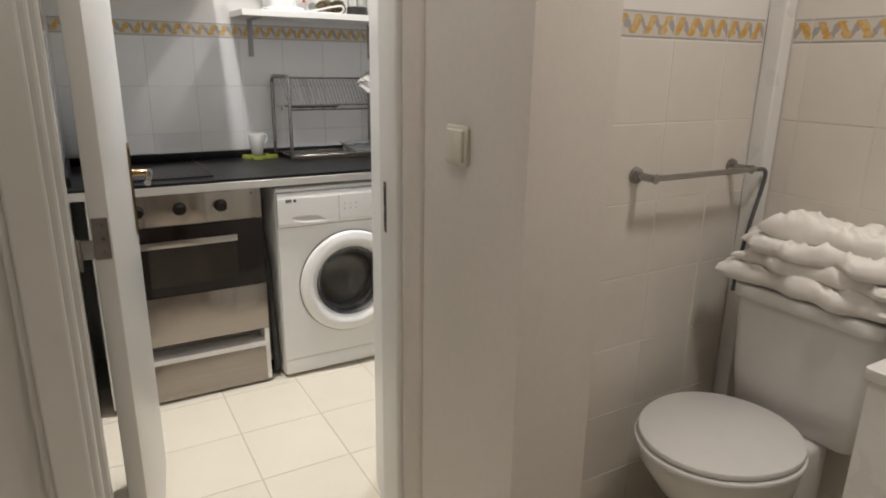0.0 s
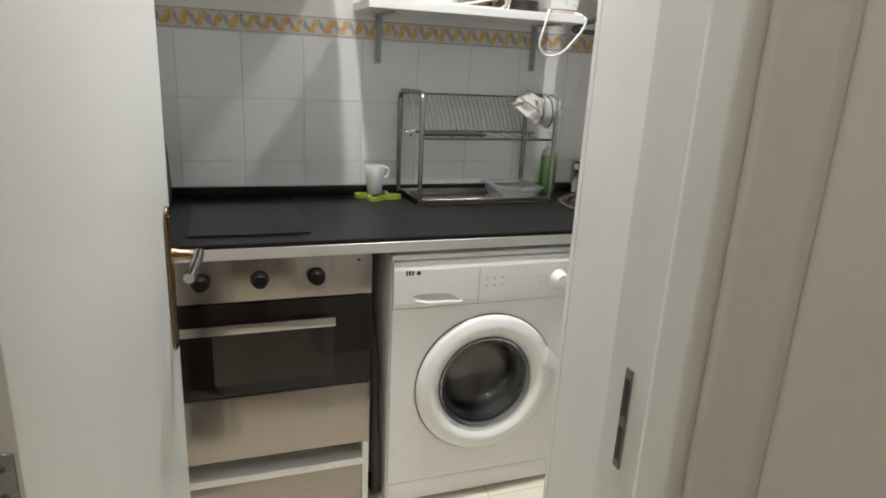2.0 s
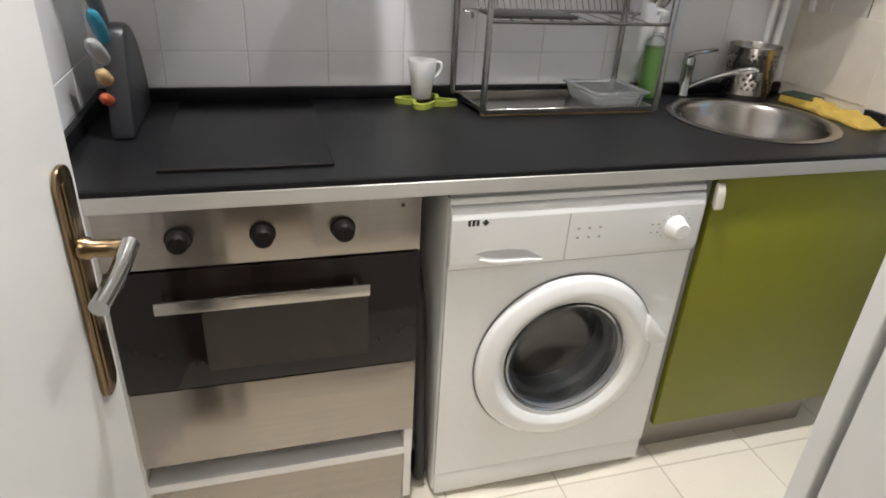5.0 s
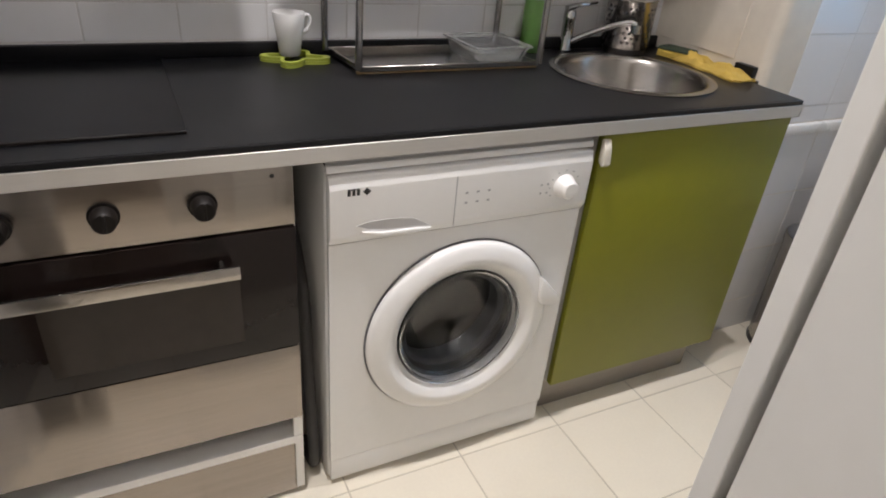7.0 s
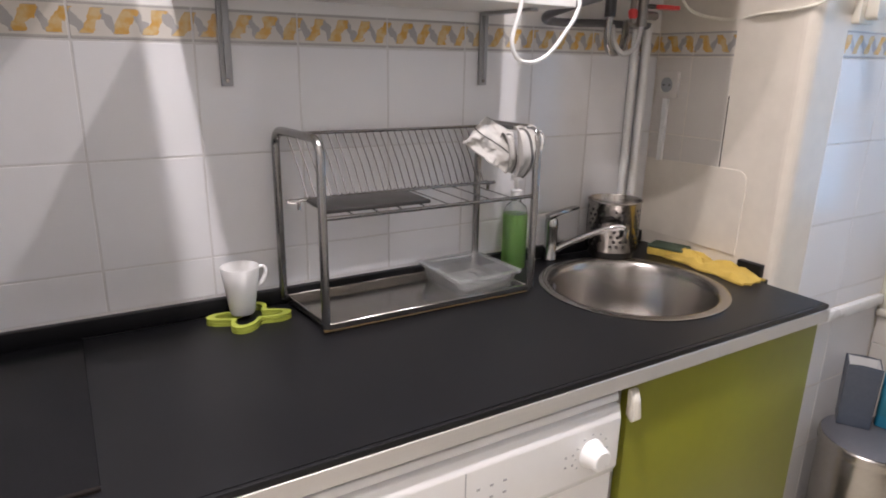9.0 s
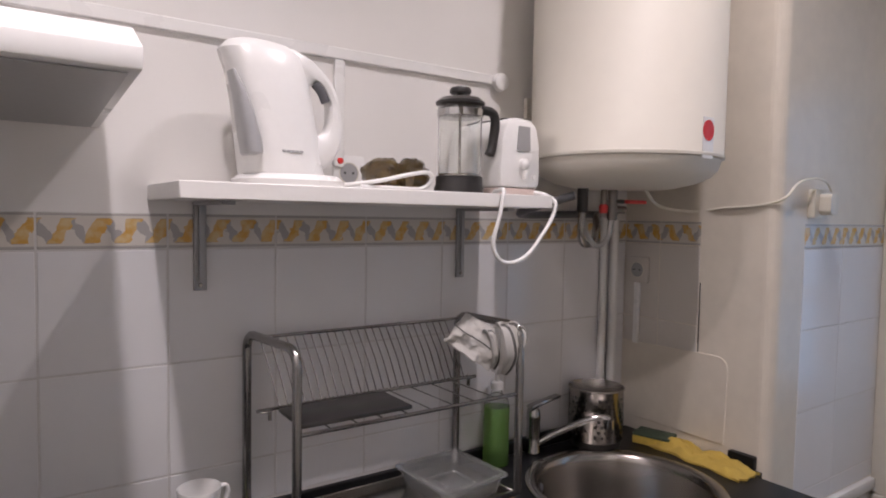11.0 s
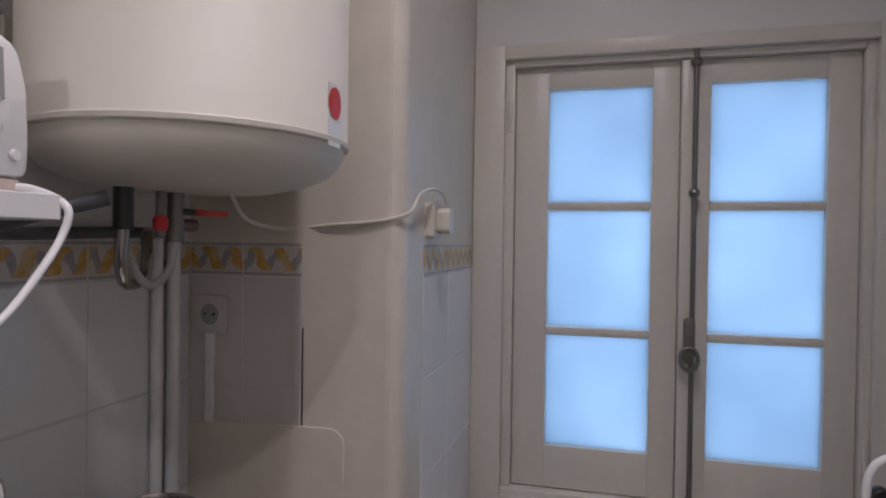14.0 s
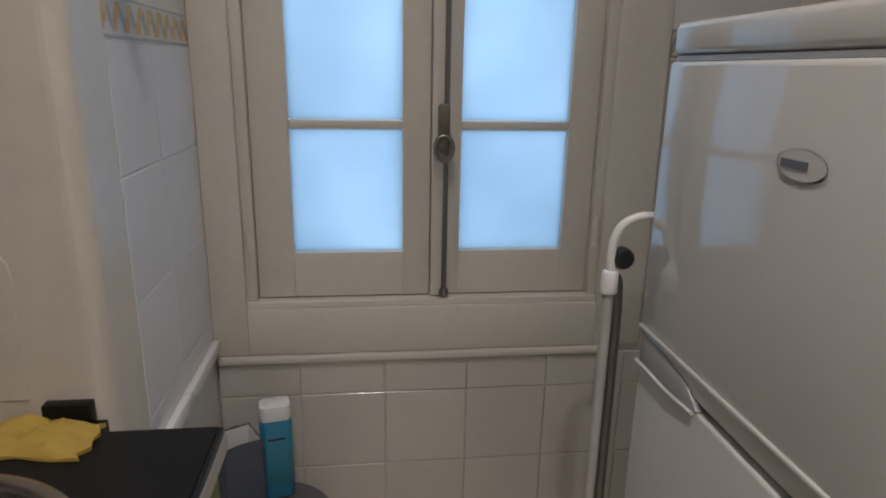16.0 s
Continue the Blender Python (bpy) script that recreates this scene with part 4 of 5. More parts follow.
def loft(sections, n=36):
    """A body through level sections (z, x0, x1, y half-depth, y centre)."""
    bm = bmesh.new()
    rings = []
    for z, x0, x1, d, yc in sections:
        cx, rx = (x0 + x1) / 2, (x1 - x0) / 2
        ring = []
        for k in range(n):
            a = 2 * math.pi * k / n
            c, s = math.cos(a), math.sin(a)
            q = 0.75
            ring.append(bm.verts.new((cx + rx * math.copysign(abs(c) ** q, c), yc + d * math.copysign(abs(s) ** q, s), z)))
        rings.append(ring)
    for a, b in zip(rings, rings[1:]):
        for k in range(n):
            bm.faces.new((a[k], a[(k + 1) % n], b[(k + 1) % n], b[k]))
    bm.faces.new(rings[0])
    bm.faces.new(rings[-1])
    return bm


KY = 3.035
kettle = thing("electric_kettle", (0.955, KY, SZ), "white plastic electric kettle with a grey water window", "kettle")
part("power_base", loft([(SZ + 0.0005, 0.868, 1.055, 0.072, KY), (SZ + 0.012, 0.864, 1.058, 0.075, KY), (SZ + 0.022, 0.876, 1.046, 0.068, KY)]), WHITEP, kettle)
part("jug", loft([(SZ + 0.0225, 0.875, 1.020, 0.064, KY), (1.60, 0.872, 1.010, 0.066, KY), (1.65, 0.866, 1.004, 0.064, KY), (1.70, 0.860, 0.996, 0.060, KY), (1.745, 0.850, 0.985, 0.054, KY), (1.775, 0.838, 0.975, 0.048, KY), (1.790, 0.850, 0.955, 0.036, KY), (1.797, 0.870, 0.930, 0.018, KY)]), WHITEP, kettle)
HOLE = [(0.991, 1.706), (0.993, 1.730), (1.006, 1.741), (1.021, 1.729), (1.035, 1.702), (1.034, 1.667), (1.024, 1.645), (1.006, 1.643), (0.996, 1.670)]
BOW = [(0.940, 1.700), (0.940, 1.794), (0.974, 1.790), (1.006, 1.770), (1.037, 1.742), (1.054, 1.700), (1.058, 1.654), (1.052, 1.620), (1.040, 1.594), (1.006, 1.574), (0.960, 1.574), (0.945, 1.640)]


def about(poly, c, n=40):
    """The closed outline resampled at even angles round c."""
    out = []
    for k in range(n):
        a = 2 * math.pi * k / n
        d = Vector((math.cos(a), math.sin(a)))
        best = 0.0
        for p, q in zip(poly, poly[1:] + poly[:1]):
            p, e = Vector(p) - c, Vector(q) - Vector(p)
            den = d.x * e.y - d.y * e.x
            if abs(den) > 1e-9:
                s, w = (p.x * e.y - p.y * e.x) / den, (p.x * d.y - p.y * d.x) / den
                if s > 0 and -1e-6 <= w <= 1 + 1e-6:
                    best = max(best, s)
        out.append(best)
    out = [(out[k - 1] + 2 * out[k] + out[(k + 1) % n]) / 4 for k in range(n)]
    return [(c.x + r * math.cos(2 * math.pi * k / n), c.y + r * math.sin(2 * math.pi * k / n)) for k, r in enumerate(out)]


mid_ = Vector((1.013, 1.692))
o_, i_ = about(BOW, mid_), about(HOLE, mid_)
bow = bmesh.new()
lps = []
for w, y in ((0.0, 0.013), (0.12, 0.019), (0.5, 0.022), (0.88, 0.019), (1.0, 0.013), (1.0, -0.013), (0.88, -0.019), (0.5, -0.022), (0.12, -0.019), (0.0, -0.013)):
    lps.append([bow.verts.new((a[0] + w * (b[0] - a[0]), KY + y, a[1] + w * (b[1] - a[1]))) for a, b in zip(o_, i_)])
for a, b in zip(lps, lps[1:] + lps[:1]):
    for k in range(40):
        bow.faces.new((a[k], a[(k + 1) % 40], b[(k + 1) % 40], b[k]))
bmesh.ops.recalc_face_normals(bow, faces=bow.faces)
part("handle", bow, WHITEP, kettle)
part("thumb_lever", tube(smooth_path([(1.004, KY - 0.012, 1.736), (1.016, KY - 0.013, 1.724), (1.026, KY - 0.013, 1.704)], 4), 0.0085, 10), DARKGREY, kettle, "dark thumb lever")
part("water_window", loft([(1.598, 0.870, 0.886, 0.026, KY - 0.038), (1.602, 0.866, 0.897, 0.030, KY - 0.040), (1.625, 0.862, 0.895, 0.030, KY - 0.039), (1.66, 0.857, 0.885, 0.029, KY - 0.037), (1.70, 0.853, 0.870, 0.026, KY - 0.034), (1.735, 0.847, 0.855, 0.018, KY - 0.028)], 20), GREYP, kettle, "grey water window")
part("switch_button", lathe([(0.006, 0), (0.005, 0.004), (0, 0.005)], (1.050, KY - 0.025, 1.600), 12, axis="y"), RED, kettle)
mk = bmesh.new()
for k in range(5):
    box(0.925 + k * 0.0075, 0.931 + k * 0.0075, KY - 0.0672, KY - 0.0655, 1.6045, 1.6085, bm=mk)
part("maker_mark", mk, GREYP, kettle, smooth=False)

PX, PY = 1.285, 2.965
press = thing("coffee_press", (PX, PY, SZ), "glass coffee press with black lid, base and handle", "coffee press")
part("base", lathe([(0.052, 0.0), (0.052, 0.012), (0.049, 0.020), (0.049, 0.036), (0.046, 0.036), (0.046, 0.004), (0, 0.004), (0, 0)], (PX, PY, SZ + 0.0005), 36), BLACK, press)
part("beaker", lathe([(0.0455, 0.006), (0.0455, 0.185), (0.0470, 0.190), (0.0450, 0.190), (0.0433, 0.184), (0.0433, 0.008), (0, 0.008), (0, 0.006)], (PX, PY, SZ), 40), GLASS, press, "clear glass beaker")
part("lid", lathe([(0.046, 0.191), (0.051, 0.194), (0.051, 0.199), (0.040, 0.208), (0.016, 0.212), (0.008, 0.213), (0.008, 0.218), (0.022, 0.219), (0.023, 0.225), (0.020, 0.231), (0, 0.232)], (PX, PY, SZ), 36), BLACK, press)
part("chrome_band", lathe([(0.0465, 0.166), (0.0480, 0.167), (0.0480, 0.182), (0.0465, 0.183)], (PX, PY, SZ), 40), CHROME, press)
part("plunger_rod", tube([(PX, PY, SZ + 0.03), (PX, PY, SZ + 0.191)], 0.0028, 8), STEELV, press)
part("plunger", lathe([(0.0425, 0.036), (0.0425, 0.042), (0.006, 0.046), (0, 0.046)], (PX, PY, SZ), 32), STEELV, press)
hx = [(PX + 0.045, 0.188), (PX + 0.072, 0.186), (PX + 0.084, 0.172), (PX + 0.083, 0.140), (PX + 0.078, 0.110), (PX + 0.070, 0.090)]
part("handle", tube(smooth_path([(x + 0.004, PY - 0.006, SZ + z) for x, z in hx], 5), 0.0105, 12), BLACK, press)
for o in press.children:
    for v in o.data.vertices:
        v.co.x, v.co.y, v.co.z = v.co.x * 0.96 + 0.003, v.co.y * 0.96, v.co.z * 0.90

toaster = thing("toaster", (1.427, 3.03, SZ), "white plastic toaster seen end-on", "toaster")
to = prism([(1.373, 1.563), (1.370, 1.60), (1.374, 1.66), (1.386, 1.695), (1.405, 1.708), (1.450, 1.706), (1.468, 1.695), (1.479, 1.655), (1.481, 1.60), (1.479, 1.563)], "y", 2.935, 3.135, 0.010)
part("shell", to, WHITEP, toaster)
part("base", prism(rounded(1.377, 1.476, 2.940, 3.130, 0.010), "z", SZ + 0.0005, 1.5625, 0.002), material("pinkish_plastic", (0.62, 0.50, 0.45), 0.4, vary=0.04), toaster, "pale pinkish base")
part("slot_window", prism([(1.412, 1.640), (1.448, 1.640), (1.446, 1.690), (1.416, 1.690)], "y", 2.9325, 2.9348), GREYP, toaster, "dark recessed lever window", smooth=False)
part("browning_dial", lathe([(0.012, 0), (0.011, 0.008), (0.004, 0.012), (0, 0.012)], (1.431, 2.9345, 1.612), 20, axis="y"), WHITEP, toaster)
part("lever", box(1.427, 1.435, 2.922, 2.9345, 1.580, 1.600, 0.002, 2), WHITEP, toaster)
part("button", lathe([(0.006, 0), (0.005, 0.004), (0, 0.004)], (1.460, 2.9345, 1.586), 14, axis="y"), WHITEP, toaster)
for x in (1.415, 1.447):
    part("bread_slot", box(x - 0.009, x + 0.009, 2.97, 3.10, 1.7055, 1.7095), BLACK, toaster, smooth=False)

cord = smooth_path([(1.40, 3.00, SZ + 0.005), (1.36, 2.93, SZ + 0.007), (1.344, 2.892, SZ + 0.004), (1.330, 2.888, 1.500), (1.318, 2.890, 1.450), (1.335, 2.890, 1.418), (1.370, 2.890, 1.412), (1.410, 2.890, 1.428), (1.450, 2.890, 1.470), (1.478, 2.893, 1.505), (1.486, 2.895, 1.535), (1.475, 2.930, SZ + 0.006), (1.460, 2.96, SZ + 0.005)], 6)
part("mains_cord", tube(cord, 0.0042, 10), WHITEP, toaster, "white mains cord looping below the shelf")
cord = smooth_path([(1.055, 3.00, SZ + 0.008), (1.10, 2.955, SZ + 0.016), (1.16, 2.945, SZ + 0.030), (1.205, 2.950, SZ + 0.036), (1.222, 2.965, SZ + 0.022), (1.205, 2.975, SZ + 0.006), (1.15, 2.97, SZ + 0.005), (1.07, 2.965, SZ + 0.005)], 6)
part("mains_cord", tube(cord, 0.004, 10), WHITEP, kettle, "white mains cord coiled on the shelf")


def lump(cx, cy, z0, rx, ry, rz, seed, n=26, m=16, rough=0.25, freq=3.0):
    """A soft irregular bag standing on z0."""
    bm = bmesh.new()
    rows_ = []
    for j in range(m + 1):
        b = math.pi * j / m
        ring = []
        for k in range(n):
            a = 2 * math.pi * k / n
            d = Vector((math.sin(b) * math.cos(a), math.sin(b) * math.sin(a), -math.cos(b)))
            s = 1 + rough * noise.noise(d * freq + Vector((seed, seed, 0))) + rough * 0.4 * noise.noise(d * freq * 3 + Vector((0, seed, seed)))
            ring.append(bm.verts.new((cx + rx * s * d.x, cy + ry * s * d.y, max(z0, z0 + rz * (1 + s * d.z)))))
        rows_.append(ring)
    for a, b in zip(rows_, rows_[1:]):
        for k in range(n):
            bm.faces.new((a[k], a[(k + 1) % n], b[(k + 1) % n], b[k]))
    bmesh.ops.remove_doubles(bm, verts=bm.verts, dist=1e-4)
    return bm


for cx, cy, rx, ry, rz, sd in ((1.165, 3.055, 0.042, 0.040, 0.033, 4), (1.222, 3.040, 0.038, 0.035, 0.034, 9)):
    bag = thing("herb_bag", (cx, cy, SZ), "small clear bag of brown dried herbs on the shelf", "food bag", "bags on the shelf")
    part("herbs", lump(cx, cy, SZ + 0.001, rx * 0.92, ry * 0.92, rz * 0.92, sd), HERB, bag)
    part("bag_film", lump(cx, cy, SZ + 0.0005, rx, ry, rz, sd), GLASS, bag, "crinkled clear film")

# wall conduits and sockets
tk_ = thing("cable_trunking", (1.1, 3.145, 1.80), "white painted cable trunking along the wall", "trunking")
part("run", box(LEFT + 0.002, 1.535, 3.140, 3.1565, 1.818, 1.842, 0.002, 1), WHITEP, tk_)
part("drop", box(1.099, 1.121, 3.140, 3.1565, 1.600, 1.8175, 0.002, 1), WHITEP, tk_)
part("cap", lathe([(0.022, 0), (0.020, 0.012), (0.010, 0.016), (0, 0.016)], (1.530, 3.1395, 1.826), 20, axis="y"), WHITEP, tk_)


def socket(name, label, m, plate=WHITEP):
    """A round earthed wall socket facing -y in its own place."""
    s = thing(name, (0, 0, 0), label, "socket", turn=m)
    part("faceplate", prism(rounded(-0.036, 0.036, -0.036, 0.036, 0.006), "y", -0.010, 0.0, 0.002), plate, s)
    part("well", lathe([(0.0205, -0.006), (0.0205, 0.0106), (0.0225, 0.0112), (0.0225, 0.0)], (0, 0, 0), 24, axis="y"), IVORY, s)
    part("well_bottom", lathe([(0.0204, 0.0101), (0.0204, 0.0104), (0, 0.0104)], (0, 0, 0), 24, axis="y"), GREYP, s)
    for x in (-0.0095, 0.0095):
        part("pin_hole", lathe([(0.0026, 0.0105), (0.0026, 0.0112), (0, 0.0112)], (x, 0, 0), 10, axis="y"), BLACK, s)
    return s


socket("wall_socket", "white round wall socket above the shelf", pose(1.135, 3.1565, 1.588))
socket("wall_socket", "dull cream wall socket beside the pipes", pose(SIDE - 0.0040, 3.096, 1.359, 0, 0, -90), SIDETILE)
single("socket_trunking", box(SIDE - 0.014, SIDE - 0.0036, 3.088, 3.106, 1.150, 1.3225, 0.002, 1), WHITEP, "short white trunking below the wall socket", "trunking")

# ---- worktop things ----
ZC = 0.9005
sink = thing("round_sink", (SX, SY, 0.75), "round stainless steel sink set in the worktop", "sink")
part("basin", lathe([(SR, 0.9008), (SR, 0.9040), (SR - 0.006, 0.9065), (SR - 0.020, 0.9055), (SR - 0.028, 0.9000), (SR - 0.034, 0.885), (SR - 0.038, 0.80), (SR - 0.060, 0.755), (0.045, 0.745), (0.040, 0.742), (0.0, 0.742), (0.0, 0.740), (0.05, 0.740), (SR - 0.058, 0.752), (SR - 0.036, 0.799), (SR - 0.032, 0.884), (SR - 0.026, 0.8985)], (SX, SY, 0), 64, ring=True), STEELV, sink)
part("drain", lathe([(0.038, 0.7425), (0.036, 0.7445), (0.012, 0.7435), (0, 0.7435)], (SX, SY, 0), 28), CHROME, sink)
part("overflow_grid", lathe([(0.014, 0.0), (0.013, 0.002), (0, 0.002)], (SX - 0.12, SY + SR * 0.70 - 0.006, 0.868), 16, axis="y"), DARKGREY, sink)

tap = thing("mixer_tap", (1.640, 3.108, 0.90), "chrome single-lever sink mixer tap", "tap")
TX, TY = 1.640, 3.108
part("body", lathe([(0.020, 0.9008), (0.020, 0.908), (0.0175, 0.912), (0.017, 0.985), (0.0185, 0.992), (0.017, 1.012), (0.010, 1.020), (0, 1.021)], (TX, TY, 0), 28), CHROME, tap)
part("spout", tube(smooth_path([(TX + 0.012, TY - 0.008, 0.928), (TX + 0.05, TY - 0.035, 0.955), (TX + 0.10, TY - 0.075, 0.985), (TX + 0.135, TY - 0.105, 1.000), (TX + 0.150, TY - 0.118, 0.995)], 5), 0.0092, 14), CHROME, tap)
part("aerator", lathe([(0.0125, 0.972), (0.0125, 0.996), (0, 0.998)], (TX + 0.150, TY - 0.118, 0), 16), CHROME, tap)
lv = prism([(TX - 0.012, 1.012), (TX + 0.02, 1.024), (TX + 0.085, 1.034), (TX + 0.088, 1.041), (TX + 0.02, 1.034), (TX - 0.018, 1.026)], "y", TY - 0.012, TY + 0.010, 0.003)
part("lever", lv, CHROME, tap)

# cutlery drainer, a perforated steel cup
CX, CY, CR = 1.829, 3.070, 0.071
cup_ = thing("cutlery_drainer", (CX, CY, 0.90), "perforated stainless steel cutlery drainer", "cutlery drainer")
# black foot is added: it lifts the cup and stands for the shade below
part("base", lathe([(CR - 0.010, 0.9008), (CR - 0.008, 0.904), (CR - 0.006, 0.920), (0, 0.920)], (CX, CY, 0), 32), BLACK, cup_, "dark foot added for the shade below the cup")
part("cup", lathe([(CR - 0.004, 0.9205), (CR, 0.926), (CR, 1.052), (CR + 0.003, 1.056), (CR + 0.0005, 1.059), (CR - 0.002, 1.054), (CR - 0.002, 0.928), (0, 0.926), (0, 0.9205)], (CX, CY, 0), 48), STEELV, cup_)
hl = bmesh.new()
for j in range(8):
    for k in range(26):
        if k % 4 == 3:
            continue
        a = 2 * math.pi * (k + 0.5 * (j % 2)) / 26
        z = 0.940 + 0.0135 * j
        c = Vector((CX + (CR + 0.0004) * math.cos(a), CY + (CR + 0.0004) * math.sin(a), z))
        t = Vector((-math.sin(a), math.cos(a), 0))
        vs = [hl.verts.new(c + 0.0043 * (math.cos(q) * t + math.sin(q) * Vector((0, 0, 1)))) for q in [radians(60 * i) for i in range(6)]]
        hl.faces.new(vs)
tagged(part("hole_pattern", hl, BLACK, cup_, "rows of small round holes", smooth=False), kind="stuff")

sp = thing("scouring_sponge", (1.965, 2.985, 0.90), "yellow sponge with a green scouring side", "sponge")
for mat_, nm, z0, z1 in ((SPONGEY, "foam", 0.9008, 0.9215), (SPONGEG, "scourer", 0.9218, 0.9300)):
    bm = box(-0.032, 0.032, -0.050, 0.050, z0, z1, 0.003, 2)
    bmesh.ops.transform(bm, matrix=pose(1.968, 2.985, 0, 0, 0, 18), verts=bm.verts)
    part(nm, bm, mat_, sp)


def crumpled(x0, x1, y0, y1, z, thick, seed, turn=0.0, hump=0.02, n=34, m=22):
    """A cloth dropped in soft folds on a flat top."""
    bm = bmesh.new()
    rnd = Vector((seed, seed * 2.3, 0))
    g = {}
    for i in range(n + 1):
        for j in range(m + 1):
            a, b = i / n, j / m
            e = min(a, 1 - a, b, 1 - b)
            e = min(1.0, e * 6)
            x = x0 + a * (x1 - x0) + 0.012 * noise.noise(Vector((b * 5, 0, 0)) + rnd)
            y = y0 + b * (y1 - y0) + 0.014 * noise.noise(Vector((a * 5, 7, 0)) + rnd)
            w = abs(noise.noise(Vector((x * 18 + y * 8, y * 14, 0)) + rnd)) * hump + abs(noise.noise(Vector((x * 45, y * 45, 3)) + rnd)) * hump * 0.4
            for s in (0, 1):
                g[i, j, s] = bm.verts.new((x, y, z + (thick * (0.3 + 0.7 * e) + w * (0.35 + 0.65 * e) if s else 0.0)))
    for i in range(n):
        for j in range(m):
            bm.faces.new([g[p, q, 1] for p, q in ((i, j), (i + 1, j), (i + 1, j + 1), (i, j + 1))])
            bm.faces.new([g[p, q, 0] for p, q in ((i, j), (i, j + 1), (i + 1, j + 1), (i + 1, j))])
    rim = [(i, 0) for i in range(n)] + [(n, j) for j in range(m)] + [(i, m) for i in range(n, 0, -1)] + [(0, j) for j in range(m, 0, -1)]
    for p, q in zip(rim, rim[1:] + rim[:1]):
        bm.faces.new((g[(*p, 0)], g[(*q, 0)], g[(*q, 1)], g[(*p, 1)]))
    return bm


yc = crumpled(-0.042, 0.042, -0.135, 0.135, 0.0, 0.010, 3.0, hump=0.030)
bmesh.ops.transform(yc, matrix=pose(1.972, 2.850, 0.9008, 0, 0, -4), verts=yc.verts)
single("dish_cloth", yc, CLOTHY, "crumpled yellow dish cloth beside the sink", "cloth")

# trivet and mug
tv = bmesh.new()
TVX, TVY = 0.826, 3.068


def flower(r0, amp, n=60):
    return [(TVX + (r0 + amp * math.cos(4 * t + 1.5)) * math.cos(t), TVY + (r0 + amp * math.cos(4 * t + 1.5)) * 0.76 * math.sin(t)) for t in [2 * math.pi * k / n for k in range(n)]]


trivet = thing("flower_trivet", (TVX, TVY, 0.90), "lime green flower-shaped rubber trivet", "trivet")
for z0, z1 in ((0.9008, 0.9075), (0.9085, 0.9150)):
    bm = bmesh.new()
    o, i_ = flower(0.064, 0.021, 96), flower(0.049, 0.019, 96)
    loops = [[bm.verts.new((*p, z)) for p in l] for l, z in ((o, z0), (o, z1), (i_, z1), (i_, z0))]
    for a, b in zip(loops, loops[1:] + loops[:1]):
        for k in range(len(a)):
            j = (k + 1) % len(a)
            bm.faces.new((a[k], a[j], b[j], b[k]))
    bmesh.ops.bevel(bm, geom=[e for e in bm.edges if abs(e.calc_face_angle(0)) > 0.8], offset=0.0015, segments=1, affect="EDGES")
    part("ring", bm, LIME, trivet)
MX, MY = 0.819, 3.092
mug = thing("white_mug", (MX, MY, 0.905), "tapered white mug standing on the trivet", "mug")
part("cup", lathe([(0.024, 0.9010), (0.027, 0.906), (0.035, 0.970), (0.041, 1.013), (0.040, 1.015), (0.038, 1.012), (0.032, 0.970), (0.024, 0.910), (0, 0.908), (0, 0.9010)], (MX, MY, 0), 40), CERAMIC, mug)
part("handle", tube(smooth_path([(MX + 0.038, MY + 0.004, 1.004), (MX + 0.051, MY + 0.006, 1.005), (MX + 0.056, MY + 0.006, 0.988), (MX + 0.047, MY + 0.005, 0.967), (MX + 0.031, MY + 0.003, 0.958)], 5), 0.005, 10), CERAMIC, mug)

for o in mug.children:
    for v in o.data.vertices:
        v.co.x, v.co.y, v.co.z = v.co.x * 0.93, v.co.y * 0.93, (v.co.z + 0.004) * 0.87 + 0.0066

# dish rack
RX0, RX1, RF, RB, RT = 0.938, 1.432, 2.932, 3.128, 1.274
rack = thing("dish_rack", (1.185, 3.02, 0.90), "two-tier steel dish rack with a drip tray", "dish rack")


def hoop(x):
    c = 0.030
    pts = [(x, RF, 0.9125)] + [(x, RF, RT - c)] + [(x, RF + c * (1 - math.cos(a)), RT - c + c * math.sin(a)) for a in [radians(q) for q in (20, 45, 70, 90)]]
    pts += [(x, RB - c + c * math.sin(a), RT - c + c * math.cos(a)) for a in [radians(q) for q in (0, 20, 45, 70, 90)]] + [(x, RB, 0.9125)]
    return tube(pts, 0.0082, 12)


for x in (RX0, RX1):
    part("side_hoop", hoop(x), WIRE, rack, "round steel side frame")
part("fixing_hole", lathe([(0.0035, 0.0), (0.0035, 0.0008), (0, 0.0008)], (RX0 + 0.0079, RF + 0.045, RT - 0.0005), 10, axis="x"), BLACK, rack)
ty = bmesh.new()
box(RX0 + 0.004, RX1 - 0.004, RF + 0.006, RB - 0.004, 0.9070, 0.9085, bm=ty)
for a in ((RX0 + 0.004, RX1 - 0.004, RF - 0.002, RF + 0.0055), (RX0 + 0.004, RX1 - 0.004, RB - 0.0035, RB + 0.002)):
    box(*a, 0.9070, 0.9205, 0.0015, 1, bm=ty)
for a in ((RX0 + 0.0045, RX0 + 0.0085, RF + 0.006, RB - 0.004), (RX1 - 0.0085, RX1 - 0.0045, RF + 0.006, RB - 0.004)):
    box(*a, 0.9090, 0.9200, 0.001, 1, bm=ty)
part("drip_tray", ty, STEELV, rack, "grey steel drip tray")
part("tray_foot", box(RX0, RX1, RF + 0.006, RF + 0.012, 0.9008, 0.9068), WOOD, rack)
for y, z in ((RF + 0.002, 1.128),):
    part("tier_rod", tube([(RX0 - 0.004, y, z), (RX1 + 0.004, y, z)], 0.0042, 8), WIRE, rack)
